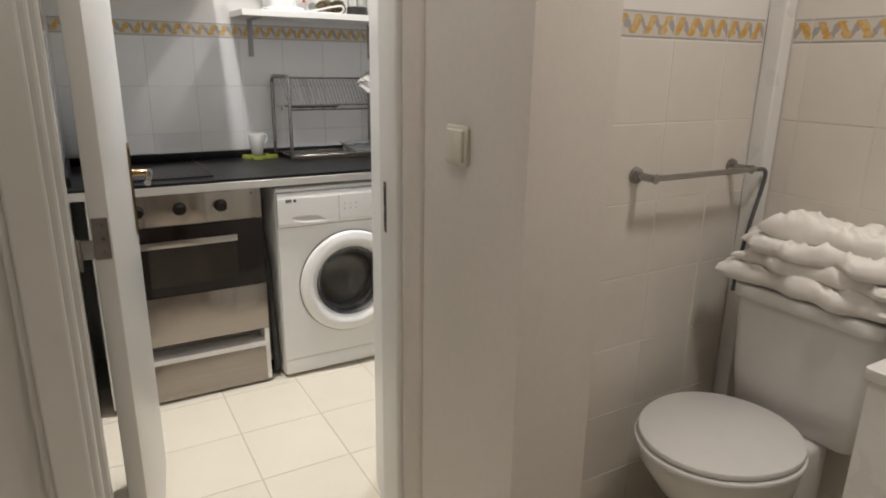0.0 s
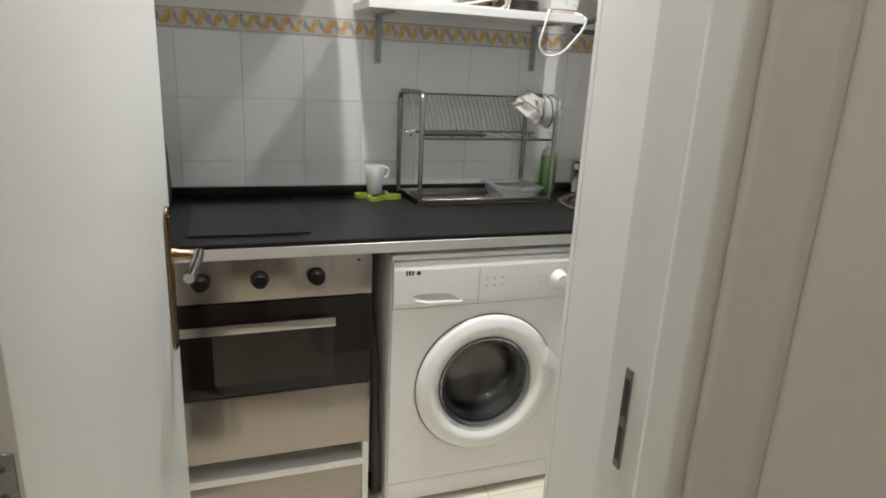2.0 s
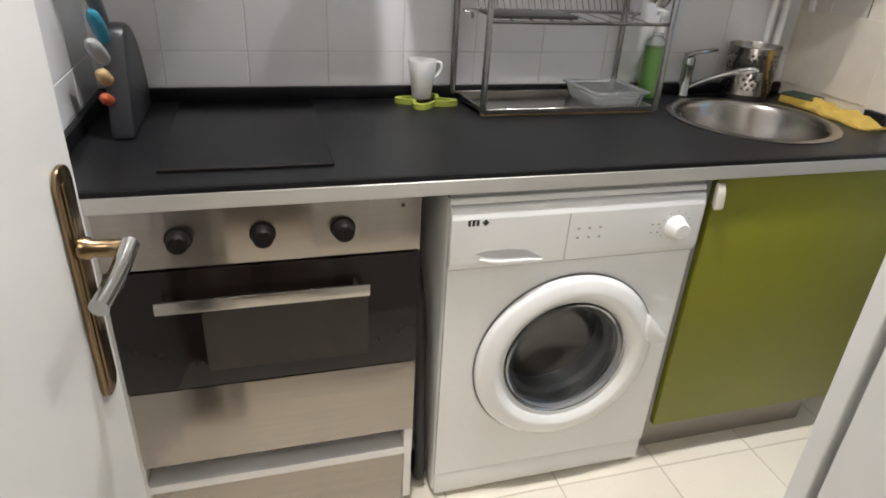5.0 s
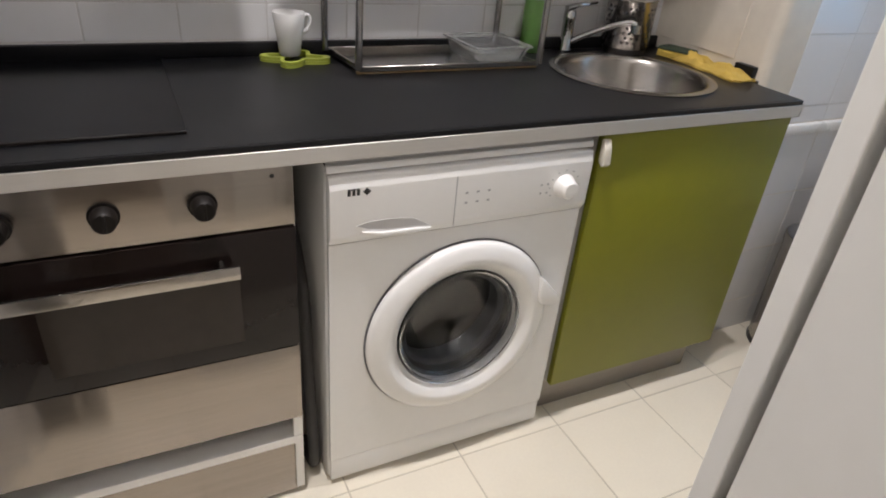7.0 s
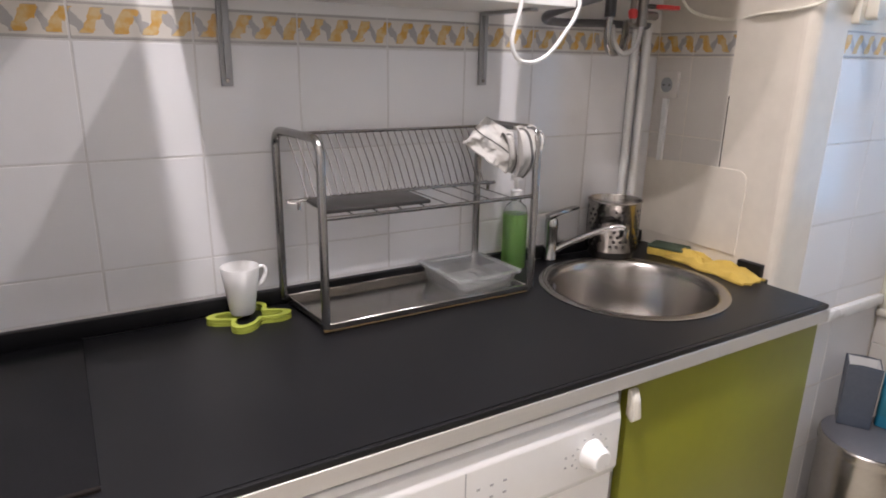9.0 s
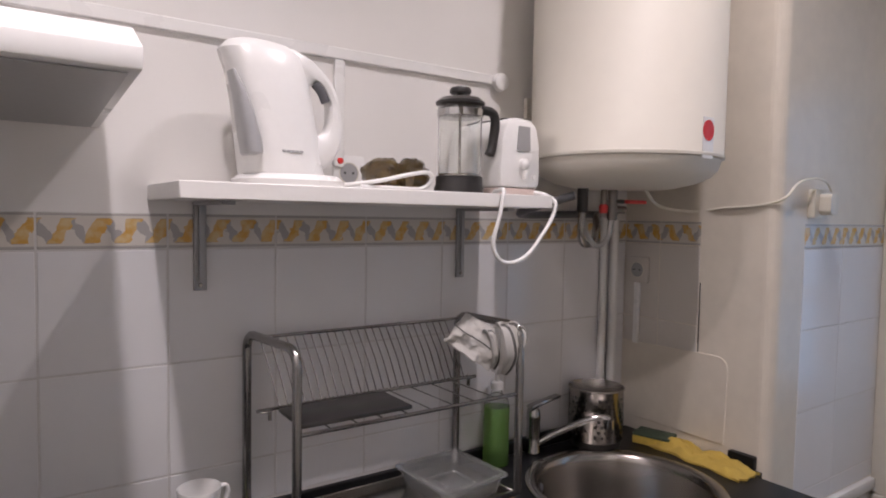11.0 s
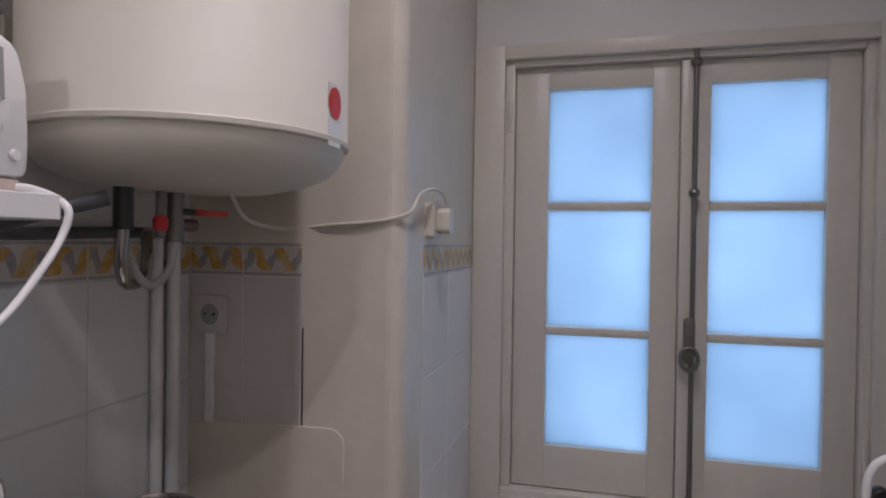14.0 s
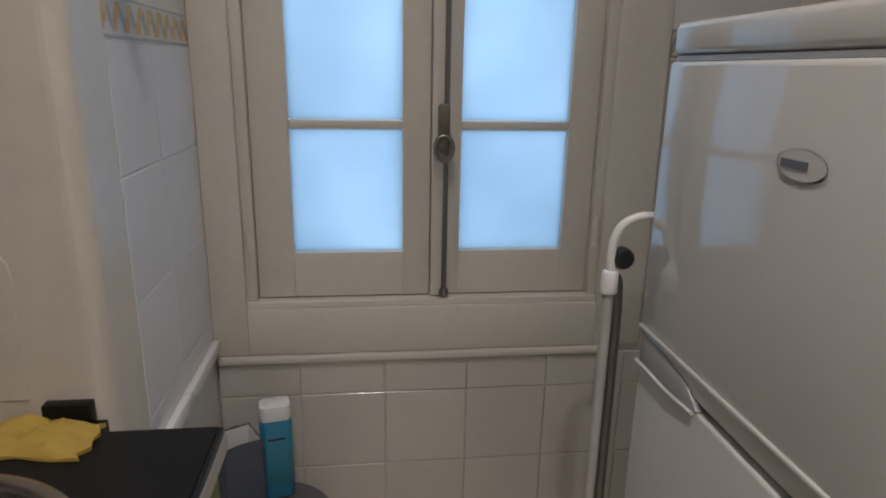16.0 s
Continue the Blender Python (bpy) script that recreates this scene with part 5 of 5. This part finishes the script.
part("comb_rod", tube(smooth_path([(RX0 + 0.016, 3.066, 1.118), (RX0 + 0.018, 3.069, 1.134), (RX0 + 0.026, 3.070, 1.138), (RX1 - 0.03, 3.070, 1.138), (RX1 - 0.016, 3.070, 1.134), (RX1 - 0.014, 3.072, 1.118)], 4), 0.0036, 8), WIRE, rack)
part("top_rod", tube([(RX0, RB - 0.006, RT - 0.010), (RX1, RB - 0.006, RT - 0.010)], 0.0036, 8), WIRE, rack)
for k in range(26):
    x = RX0 + 0.022 + k * 0.0172
    part("plate_wire", tube([(x, RB - 0.006, RT - 0.010), (x + 0.007, 3.090, 1.20), (x + 0.014, 3.070, 1.139), (x + 0.015, 3.060, 1.146)], 0.0014, 5), WIRE, rack)
for k in range(8):
    x = RX0 + 0.06 + k * 0.052
    part("tier_wire", tube([(x, RF + 0.002, 1.1325), (x, 3.070, 1.1385)], 0.0014, 5), WIRE, rack)
for o in rack.children:
    for v in o.data.vertices:
        v.co.x -= 0.115 * (v.co.y + BASE[rack.name].y - RF)
ct = box(RX0 + 0.012, RX0 + 0.235, RF + 0.010, 3.055, 1.1345, 1.1430, 0.003, 2)
single("cutlery_tray", ct, BLACK, "flat black tray lying on the upper rack tier", "tray")

# glass oven dish
gd = bmesh.new()
rows_g = []
for z, g in ((0.9090, 0.024), (0.912, 0.018), (0.948, 0.008), (0.9500, 0.0), (0.9535, 0.001), (0.9530, 0.014), (0.918, 0.026), (0.9125, 0.032)):
    rows_g.append([gd.verts.new((x, y, z)) for x, y in rounded(-0.090 + g, 0.090 - g, -0.094 + g, 0.094 - g, 0.014)])
for a, b in zip(rows_g, rows_g[1:]):
    for k in range(len(a)):
        j = (k + 1) % len(a)
        gd.faces.new((a[k], a[j], b[j], b[k]))
gd.faces.new(rows_g[0])
gd.faces.new(rows_g[-1])
bmesh.ops.transform(gd, matrix=pose(1.328, 3.030, 0, 0, 0, 3), verts=gd.verts)
single("glass_dish", gd, DISHGLASS, "rectangular clear glass oven dish in the drip tray", "oven dish")

# washing-up liquid
BX, BY = 1.515, 3.105
soap = thing("soap_bottle", (BX, BY, 0.90), "clear bottle of green washing-up liquid with a white pump", "bottle")
part("liquid", lathe([(0.0265, 0.9030), (0.0290, 0.907), (0.0290, 1.044), (0.0, 1.044), (0.0, 0.9030)], (BX, BY, 0), 28), SOAPG, soap, "bright green liquid")
part("bottle", lathe([(0.0300, 0.9010), (0.0315, 0.906), (0.0315, 1.045), (0.027, 1.062), (0.014, 1.074), (0.013, 1.085), (0.0115, 1.085), (0.0125, 1.072), (0.0255, 1.060), (0.0300, 1.050), (0.0300, 1.0445), (0.0, 1.0445)], (BX, BY, 0), 28), SOFTCLEAR, soap)
part("pump", lathe([(0.0145, 1.0855), (0.0145, 1.103), (0.006, 1.106), (0.006, 1.128), (0.016, 1.130), (0.015, 1.142), (0, 1.144)], (BX, BY, 0), 20), WHITEP, soap, "white pump cap")

# tea towel over the end of the rack
def tea_towel():
    bm = bmesh.new()
    uvl = bm.loops.layers.uv.new("UVMap")
    n = 26
    a_, b_, c_, d_ = Vector((1.290, 3.015, 1.244)), Vector((1.350, 3.015, 1.298)), Vector((1.405, 2.985, 1.262)), Vector((1.372, 2.962, 1.178))
    g, uv = {}, {}
    m = 40
    for i in range(n + 1):
        for j in range(m + 1):
            u = i / n
            t = v = j / m
            p = (1 - u) * ((1 - t) * a_ + t * b_) + u * ((1 - t) * d_ + t * c_)
            p.y -= 0.012 * math.sin(math.pi * t) * (0.5 + 0.5 * u)
            p += Vector((0.004, 0.012, 0.004)) * noise.noise(Vector((u * 4, v * 3, 2.0))) + Vector((0.001, 0.003, 0.001)) * noise.noise(Vector((u * 13, v * 11, 7.0)))
            g[i, j] = bm.verts.new(p)
            uv[g[i, j]] = (u, v)
    for i in range(n):
        for j in range(m):
            f = bm.faces.new([g[p] for p in ((i, j), (i + 1, j), (i + 1, j + 1), (i, j + 1))])
            for l in f.loops:
                l[uvl].uv = uv[l.vert]
    return bm


def bunched_fold(x, y, z, w, h):
    """One gathered fold of the cloth where it is pushed through the hoop."""
    bm = bmesh.new()
    uvl = bm.loops.layers.uv.new("UVMap")
    rows_, uv = [], {}
    for j in range(13):
        t = j / 12
        c = Vector((x + 0.010 * math.sin(3 * t + x * 40), y - 0.020 * math.sin(math.pi * t), z + 0.016 * math.sin(math.pi * min(1, t * 2)) - h * t))
        row = []
        for k in range(12):
            q = 2 * math.pi * k / 12
            rr = w * (0.35 + 0.65 * math.sin(math.pi * (0.12 + 0.8 * t))) * (1 + 0.45 * math.sin(2 * q + x * 90 + 3 * t))
            row.append(bm.verts.new(c + Vector((rr * math.cos(q), 1.4 * rr * math.sin(q), 0.6 * rr * math.cos(2 * q + 4 * t)))))
            uv[row[-1]] = (t, 0.02 + 0.55 * (k / 12))
        rows_.append(row)
    for p, q in zip(rows_, rows_[1:]):
        for k in range(12):
            bm.faces.new((p[k], p[(k + 1) % 12], q[(k + 1) % 12], q[k]))
    bm.faces.new(rows_[0])
    bm.faces.new(rows_[-1])
    for f in bm.faces:
        for l in f.loops:
            l[uvl].uv = uv[l.vert]
    return bm


tt = thing("tea_towel", (1.38, 2.98, 1.16), "white tea towel with dark stripes hung on the dish rack", "towel")
so = part("cloth", tea_towel(), STRIPED, tt).modifiers.new("thickness", "SOLIDIFY")
so.thickness = 0.003
for fold in ((1.384, 2.980, 1.262, 0.010, 0.085), (1.398, 2.958, 1.276, 0.013, 0.105), (1.413, 2.966, 1.274, 0.012, 0.082), (1.427, 2.958, 1.262, 0.009, 0.060)):
    part("fold", bunched_fold(*fold), STRIPED, tt)

# knife block
block = thing("knife_block", (0.105, 3.0, 0.90), "dark grey knife block with coloured handles", "knife block")
outl = [(2.825, 0.9012), (2.868, 1.030), (2.890, 1.098), (2.905, 1.114), (2.940, 1.116), (2.990, 1.102), (3.035, 1.068), (3.070, 1.020), (3.095, 0.960), (3.105, 0.9012)]
part("body", prism(outl, "x", 0.106, 0.152, 0.010), BLOCKGREY, block)


def grip(a, b, r, n=12):
    """A moulded handle, slim at the blade, full towards its rounded end, slightly bowed."""
    bm = bmesh.new()
    rings = []
    d = (b - a).normalized()
    side = d.orthogonal().normalized()
    up = d.cross(side)
    for t, w in ((0.0, 0.55), (0.15, 0.62), (0.35, 0.82), (0.55, 0.98), (0.75, 1.0), (0.90, 0.86), (0.97, 0.58), (1.0, 0.25)):
        c = a.lerp(b, t) + Vector((0, 0.010, -0.006)) * math.sin(math.pi * t)
        rings.append([bm.verts.new(c + r * w * (math.cos(q) * side + math.sin(q) * up)) for q in [2 * math.pi * k / n for k in range(n)]])
    for p, q in zip(rings, rings[1:]):
        for k in range(n):
            bm.faces.new((p[k], p[(k + 1) % n], q[(k + 1) % n], q[k]))
    bm.faces.new(rings[0])
    bm.faces.new(rings[-1])
    return bm


for a, b, r, mt, lb in (((0.118, 2.93, 1.100), (0.108, 2.825, 1.212), 0.014, DARKGREY, "dark grey handle"), ((0.118, 2.905, 1.070), (0.110, 2.835, 1.150), 0.014, TEAL, "turquoise handle"), ((0.115, 2.890, 1.040), (0.104, 2.810, 1.100), 0.015, GREYP, "pale grey handle"), ((0.115, 2.875, 1.005), (0.108, 2.830, 1.038), 0.014, WOOD, "wooden handle"), ((0.115, 2.868, 0.972), (0.108, 2.818, 0.992), 0.012, ORANGE, "orange handle")):
    part("knife_handle", grip(Vector(a), Vector(b), r), mt, block, lb)

# ---- corner pipes and heater fittings ----
pp = thing("water_pipes", (1.93, 3.12, 0.92), "two white painted water pipes in the corner", "pipes")
part("pipe", tube([(1.918, 3.137, 0.936), (1.918, 3.137, 1.515)], 0.0105, 12), WHITEP, pp)
part("pipe", tube([(1.958, 3.134, 0.936), (1.958, 3.134, 1.515)], 0.0125, 12), WHITEP, pp)
fit_ = thing("heater_valves", (1.78, 2.99, 1.50), "brass and black water valves with a red lever under the heater", "valves")
part("hot_valve", tube([(1.665, 2.985, 1.574), (1.665, 2.985, 1.515)], 0.013, 12), BLACK, fit_, "black fitting")
vb = tube([(1.770, 2.985, 1.574), (1.770, 2.985, 1.498)], 0.012, 12)
tube([(1.770, 2.985, 1.525), (1.825, 2.995, 1.525)], 0.010, 12, vb)
part("safety_valve", vb, BOLTMETAL, fit_, "dull grey-brown safety valve")
part("red_lever", prism(rounded(1.800, 1.880, 2.962, 2.990, 0.013), "z", 1.540, 1.549, 0.002), RED, fit_, "red lever")
part("lever_stem", tube([(1.770, 2.978, 1.5445), (1.802, 2.977, 1.5445)], 0.0055, 10), BLACK, fit_)
part("red_collar", lathe([(0.008, 1.515), (0.011, 1.520), (0.011, 1.532), (0.008, 1.5365)], (1.738, 2.985, 0), 16), RED, fit_)
part("cold_stub", tube([(1.738, 2.985, 1.574), (1.738, 2.985, 1.505)], 0.0075, 12), BOLTMETAL, fit_)
part("flexible_hose", tube(smooth_path([(1.665, 2.985, 1.520), (1.672, 2.995, 1.47), (1.700, 3.01, 1.440), (1.745, 3.02, 1.445), (1.765, 3.03, 1.48), (1.80, 3.06, 1.510), (1.918, 3.134, 1.512)], 6), 0.009, 10), WIRE, fit_, "braided grey hose")
part("drain_hose", tube(smooth_path([(1.770, 2.985, 1.500), (1.762, 2.99, 1.455), (1.735, 3.00, 1.435), (1.712, 3.01, 1.46), (1.720, 3.03, 1.50)], 6), 0.0065, 10), PIPEGREY, fit_, "grey drain hose")
part("inlet_pipe", tube(smooth_path([(1.60, 2.95, 1.553), (1.555, 2.99, 1.535), (1.54, 3.06, 1.515), (1.62, 3.12, 1.508), (1.80, 3.13, 1.512), (1.958, 3.132, 1.512)], 6), 0.010, 10), DARKGREY, fit_, "dark lagged pipe")
cable = smooth_path([(1.78, 2.90, 1.574), (1.88, 2.93, 1.535), (2.018, 2.932, 1.524), (2.020, 2.84, 1.533), (2.021, 2.752, 1.540), (2.036, 2.702, 1.556), (2.08, 2.697, 1.590), (2.135, 2.690, 1.606), (2.185, 2.682, 1.602), (2.210, 2.678, 1.578)], 6)
single("heater_cable", tube(cable, 0.0034, 8), IVORY, "cream mains cable clipped round the pier", "cable")
plug = thing("plug_socket", (2.195, 2.705, 1.515), "cream wall socket with a plug in it", "socket")
part("socket_box", prism(rounded(2.160, 2.225, 1.512, 1.582, 0.006), "y", 2.692, 2.7145, 0.002), IVORY, plug)
part("plug", prism(rounded(2.178, 2.218, 1.520, 1.572, 0.012), "y", 2.664, 2.6915, 0.004), IVORY, plug)

# ---- by the window ----
single("dado_ledge", box(2.060, 2.602, 2.694, 2.7145, 0.735, 0.768, 0.006, 2), WHITEP, "white painted ledge along the wall", "ledge")
BNX, BNY, BNR = 2.400, 2.560, 0.130
bn = thing("pedal_bin", (BNX, BNY, 0.0), "brushed steel pedal bin with a dark lid", "bin")
part("body", lathe([(BNR - 0.004, 0.012), (BNR, 0.018), (BNR, 0.385), (0, 0.385)], (BNX, BNY, 0), 48), STEELV, bn)
part("foot_ring", lathe([(BNR + 0.002, 0.0), (BNR + 0.003, 0.006), (BNR + 0.001, 0.014), (0, 0.014)], (BNX, BNY, 0), 40), BLACK, bn)
part("lid_rim", lathe([(BNR + 0.003, 0.386), (BNR + 0.005, 0.390), (BNR + 0.004, 0.412), (BNR, 0.416), (BNR - 0.010, 0.4165)], (BNX, BNY, 0), 48), STEELV, bn, "steel lid rim")
part("lid", lathe([(BNR - 0.001, 0.417), (BNR - 0.012, 0.424), (BNR * 0.6, 0.430), (0, 0.432)], (BNX, BNY, 0), 48), DARKGREY, bn, "dark grey lid")
pd = prism([(-0.030, 0.0), (0.030, 0.0), (0.026, 0.045), (-0.026, 0.045)], "z", 0.012, 0.030, 0.003)
bmesh.ops.transform(pd, matrix=pose(BNX - 0.150, BNY - 0.065, 0, 0, 0, -65), verts=pd.verts)
part("pedal", pd, BLACK, bn)
bo = thing("bleach_bottle", (2.480, 2.562, 0.43), "blue cleaner bottle with a white cap on the bin", "bottle")
def slab_bottle(z0, z1, hx, hy, r, bev):
    bm = prism(rounded(-hx, hx, -hy, hy, r), "z", z0, z1, bev)
    bmesh.ops.transform(bm, matrix=pose(2.470, 2.556, 0, 0, 0, 12), verts=bm.verts)
    return bm
part("body", slab_bottle(0.4335, 0.630, 0.026, 0.036, 0.015, 0.004), BLUE, bo)
part("cap", slab_bottle(0.6305, 0.668, 0.024, 0.034, 0.015, 0.006), WHITEP, bo, "white cap")
part("label", slab_bottle(0.470, 0.560, 0.0265, 0.0365, 0.0155, 0.0005), TEAL, bo, "lighter blue label")
part("label_bars", slab_bottle(0.585, 0.590, 0.0268, 0.020, 0.003, 0.0005), BLACK, bo)
ctn = thing("open_carton", (0, 0, 0), "open slate-blue carton with a white inside on the bin lid", "carton", turn=pose(2.415, 2.630, 0.4325, 0, 0, 30))
for k in range(4):
    wall_ = bmesh.new()
    prism([(-0.040, 0.0), (0.040, 0.0), (0.0435, 0.185), (0.010, 0.189), (-0.0435, 0.186)], "y", 0.0385, 0.0405, 0.0, bm=wall_)
    bmesh.ops.transform(wall_, matrix=pose(0, 0, 0, 0, 0, 90 * k), verts=wall_.verts)
    side_ = part("side", wall_, SLATE, ctn, smooth=False)
    lining = prism([(-0.037, 0.130), (0.037, 0.130), (0.0385, 0.183), (-0.0385, 0.184)], "y", 0.0372, 0.0384)
    bmesh.ops.transform(lining, matrix=pose(0, 0, 0, 0, 0, 90 * k), verts=lining.verts)
    part("lining", lining, WHITEP, side_, "white inner lining", smooth=False)
part("carton_bottom", box(-0.038, 0.038, -0.038, 0.038, 0.0006, 0.004), SLATE, ctn, smooth=False)

gp = thing("gas_pipe", (2.030, 1.960, 0.0), "pale pipe with a black tap beside the fridge", "pipe")
part("riser", tube([(2.030, 1.975, 0.0), (2.030, 1.975, 1.075)], 0.0085, 12), PIPEGREY, gp)
part("second_riser", tube(smooth_path([(2.045, 1.952, 0.0), (2.045, 1.952, 0.9), (2.042, 1.956, 1.07), (2.034, 1.965, 1.10)], 4), 0.0085, 12), BOLTMETAL, gp, "grey metal pipe")
part("collar", lathe([(0.012, 1.076), (0.013, 1.080), (0.013, 1.108), (0.010, 1.112), (0, 1.112)], (2.030, 1.975, 0), 18), WHITEP, gp)
part("tap_knob", lathe([(0.014, 0), (0.017, 0.004), (0.017, 0.018), (0.014, 0.022), (0, 0.022)], (2.022, 1.957, 1.130), 12, axis="x"), BLACK, gp, "black tap knob")
part("hose", tube(smooth_path([(2.030, 1.975, 1.110), (2.030, 1.975, 1.150), (2.029, 1.965, 1.180), (2.027, 1.940, 1.195), (2.024, 1.905, 1.196), (2.018, 1.82, 1.196), (2.016, 1.70, 1.19)], 5), 0.0068, 10), WHITEP, gp, "white rubber hose")

mw = thing("microwave_oven", (1.50, 1.68, 1.465), "white microwave oven with a black door on the fridge", "microwave")
part("case", box(1.240, 1.702, 1.50, 1.880, 1.470, 1.740, 0.008, 2), WHITEP, mw)
md = part("door", prism(rounded(1.345, 1.708, 1.471, 1.739, 0.012), "y", 1.8805, 1.905, 0.004), WHITEP, mw)
part("door_window", prism(rounded(1.372, 1.688, 1.492, 1.718, 0.006), "y", 1.9052, 1.9075), BLACKGLASS, md, "black glass window", smooth=False)
part("control_panel", box(1.242, 1.343, 1.8805, 1.902, 1.472, 1.738, 0.003, 2), WHITEP, mw)
for x in (1.28, 1.66):
    for y in (1.53, 1.85):
        part("foot", lathe([(0.012, 0), (0.012, 0.0055)], (x, y, 1.4645), 10), BLACK, mw)

# ---- tiles ----
GAP = 0.0022
part("joint_mortar", box(LEFT + 0.0095, SIDE - 0.001, BACK - 0.0006, BACK + 0.001, 0.936, 1.498), GROUT, wall_back, "grey tile joints", smooth=False)
part("joint_mortar", box(2.153, GLAZE - 0.0045, ALCOVE - 0.0026, ALCOVE - 0.0004, 0.771, 1.498), GROUT, wall_pillar, "grey tile joints", smooth=False)


def tile_field(parent, name, mat, us, zs, face, plane, thick=0.0065):
    """Tiles between joints us and zs on a wall; face tells which way they look."""
    for u0, u1 in zip(us, us[1:]):
        for z0, z1 in zip(zs, zs[1:]):
            w, h = u1 - u0 - GAP, z1 - z0 - GAP
            if face in "yY":
                p = (u0 + GAP / 2, plane if face == "y" else plane - thick, z0 + GAP / 2)
                piece(name, parent, p, (w, thick, h), mat)
            else:
                p = (plane if face == "x" else plane - thick, u0 + GAP / 2, z0 + GAP / 2)
                piece(name, parent, p, (thick, w, h), mat)


ZR = [0.9355, 1.020, 1.226, 1.4345]
ZB = [1.4350, 1.4985]
bx = [LEFT + 0.009] + [0.183 + 0.199 * k for k in range(10)] + [SIDE - 0.0005]
tile_field(wall_back, "wall_tile", TILE, bx, ZR, "y", BACK - 0.0015, 0.0075)
tile_field(wall_back, "border_tile", BORDER, bx, ZB, "y", BACK - 0.0015, 0.0075)
ly = [1.75, 1.95, 2.15, 2.35, 2.55, 2.75, 2.95, BACK - 0.010]
tile_field(wall_left, "wall_tile", TILE, ly, ZR, "X", LEFT + 0.0012, 0.0075)
tile_field(wall_left, "border_tile", BORDER, ly, ZB, "X", LEFT + 0.0012, 0.0075)
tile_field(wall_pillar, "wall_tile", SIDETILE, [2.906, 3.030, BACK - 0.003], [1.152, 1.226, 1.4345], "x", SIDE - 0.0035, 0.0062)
part("plaster_patch", prism([(3.128, 0.936), (2.822, 0.936), (2.818, 1.11)] + [(y, z) for y, z in arc(2.848, 1.128, 0.030, 180, 90, 6)] + [(3.02, 1.155), (3.128, 1.149)], "x", SIDE - 0.0050, SIDE - 0.0010, 0.0015), PLASTER, wall_pillar, "roughly plastered cream patch", smooth=False)
# thin black strip paints the edge of the heater's cast shadow
part("open_joint", box(SIDE - 0.0030, SIDE - 0.0015, 2.9025, 2.9052, 1.158, 1.340), BLACK, wall_pillar, "black line painted for the edge of the heater shadow beside the tiles", smooth=False)
tile_field(wall_pillar, "border_tile", BORDER, [2.906, 3.030, BACK - 0.003], ZB, "x", SIDE - 0.0035, 0.0062)
ax = [2.152, 2.352, GLAZE - 0.004]
tile_field(wall_pillar, "wall_tile", TILE, ax, [0.770, 0.820, 1.026, 1.232, 1.4345], "y", ALCOVE - 0.0035, 0.0062)
tile_field(wall_pillar, "wall_tile", TILE, ax, [0.0, 0.125, 0.330, 0.532, 0.733], "y", ALCOVE - 0.0035, 0.0062)
tile_field(wall_pillar, "border_tile", BORDER, ax, ZB, "y", ALCOVE - 0.0035, 0.0062)
wyj = [1.340, 1.466, 1.675, 1.884, 2.093, 2.302, 2.512, ALCOVE - 0.006]
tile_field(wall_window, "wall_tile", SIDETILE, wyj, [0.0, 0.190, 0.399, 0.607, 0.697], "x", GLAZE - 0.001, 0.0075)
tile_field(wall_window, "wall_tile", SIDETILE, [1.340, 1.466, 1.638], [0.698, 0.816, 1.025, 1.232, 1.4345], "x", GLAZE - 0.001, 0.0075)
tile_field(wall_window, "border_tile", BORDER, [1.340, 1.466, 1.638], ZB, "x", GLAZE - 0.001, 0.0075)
tile_field(wall_south, "bath_tile", BATHTILE, [0.998, 1.20, 1.40, 1.60, 1.751], [0.0, 0.19, 0.392, 0.594, 0.796, 0.998, 1.20, 1.402], "Y", 1.2095, 0.0085)
tile_field(wall_south, "bath_border_tile", BATHBORDER, [0.998, 1.20, 1.40, 1.60, 1.751], [1.4025, 1.4660], "Y", 1.2095, 0.0085)
wbs = bpy.data.objects["wall_bath_side"]
by = [0.10, 0.30, 0.50, 0.70, 0.90, 1.10, 1.149]
tile_field(wbs, "bath_tile", BATHTILE, by, [0.0, 0.19, 0.392, 0.594, 0.796, 0.998, 1.20, 1.402], "x", 1.8005, 0.0070)
tile_field(wbs, "bath_border_tile", BATHBORDER, by, [1.4025, 1.4660], "x", 1.8005, 0.0070)
FG = 0.0035
fx = [LEFT + 0.002, 0.172, 0.481, 0.790, 1.099, 1.408, 1.717, 2.026, 2.335, GLAZE - 0.002]
fy = [1.340, 1.602, 1.911, 2.220, 2.529, 2.838, BACK - 0.002]
for x0, x1 in zip(fx, fx[1:]):
    for y0, y1 in zip(fy, fy[1:]):
        piece("floor_tile", floor, (x0 + FG / 2, y0 + FG / 2, -0.0065), (x1 - x0 - FG, y1 - y0 - FG, 0.0065), FLOORTILE, 0.001)
for x0, x1, y0, y1 in ((-0.355, 0.734, -1.3, 1.338), (0.735, 1.80, -1.0, 1.198)):
    nx, ny = round((x1 - x0) / 0.31), round((y1 - y0) / 0.31)
    for i in range(nx):
        for j in range(ny):
            piece("floor_tile", floor, (x0 + i * (x1 - x0) / nx + FG / 2, y0 + j * (y1 - y0) / ny + FG / 2, -0.0065), ((x1 - x0) / nx - FG, (y1 - y0) / ny - FG, 0.0065), FLOORTILE, 0.001)
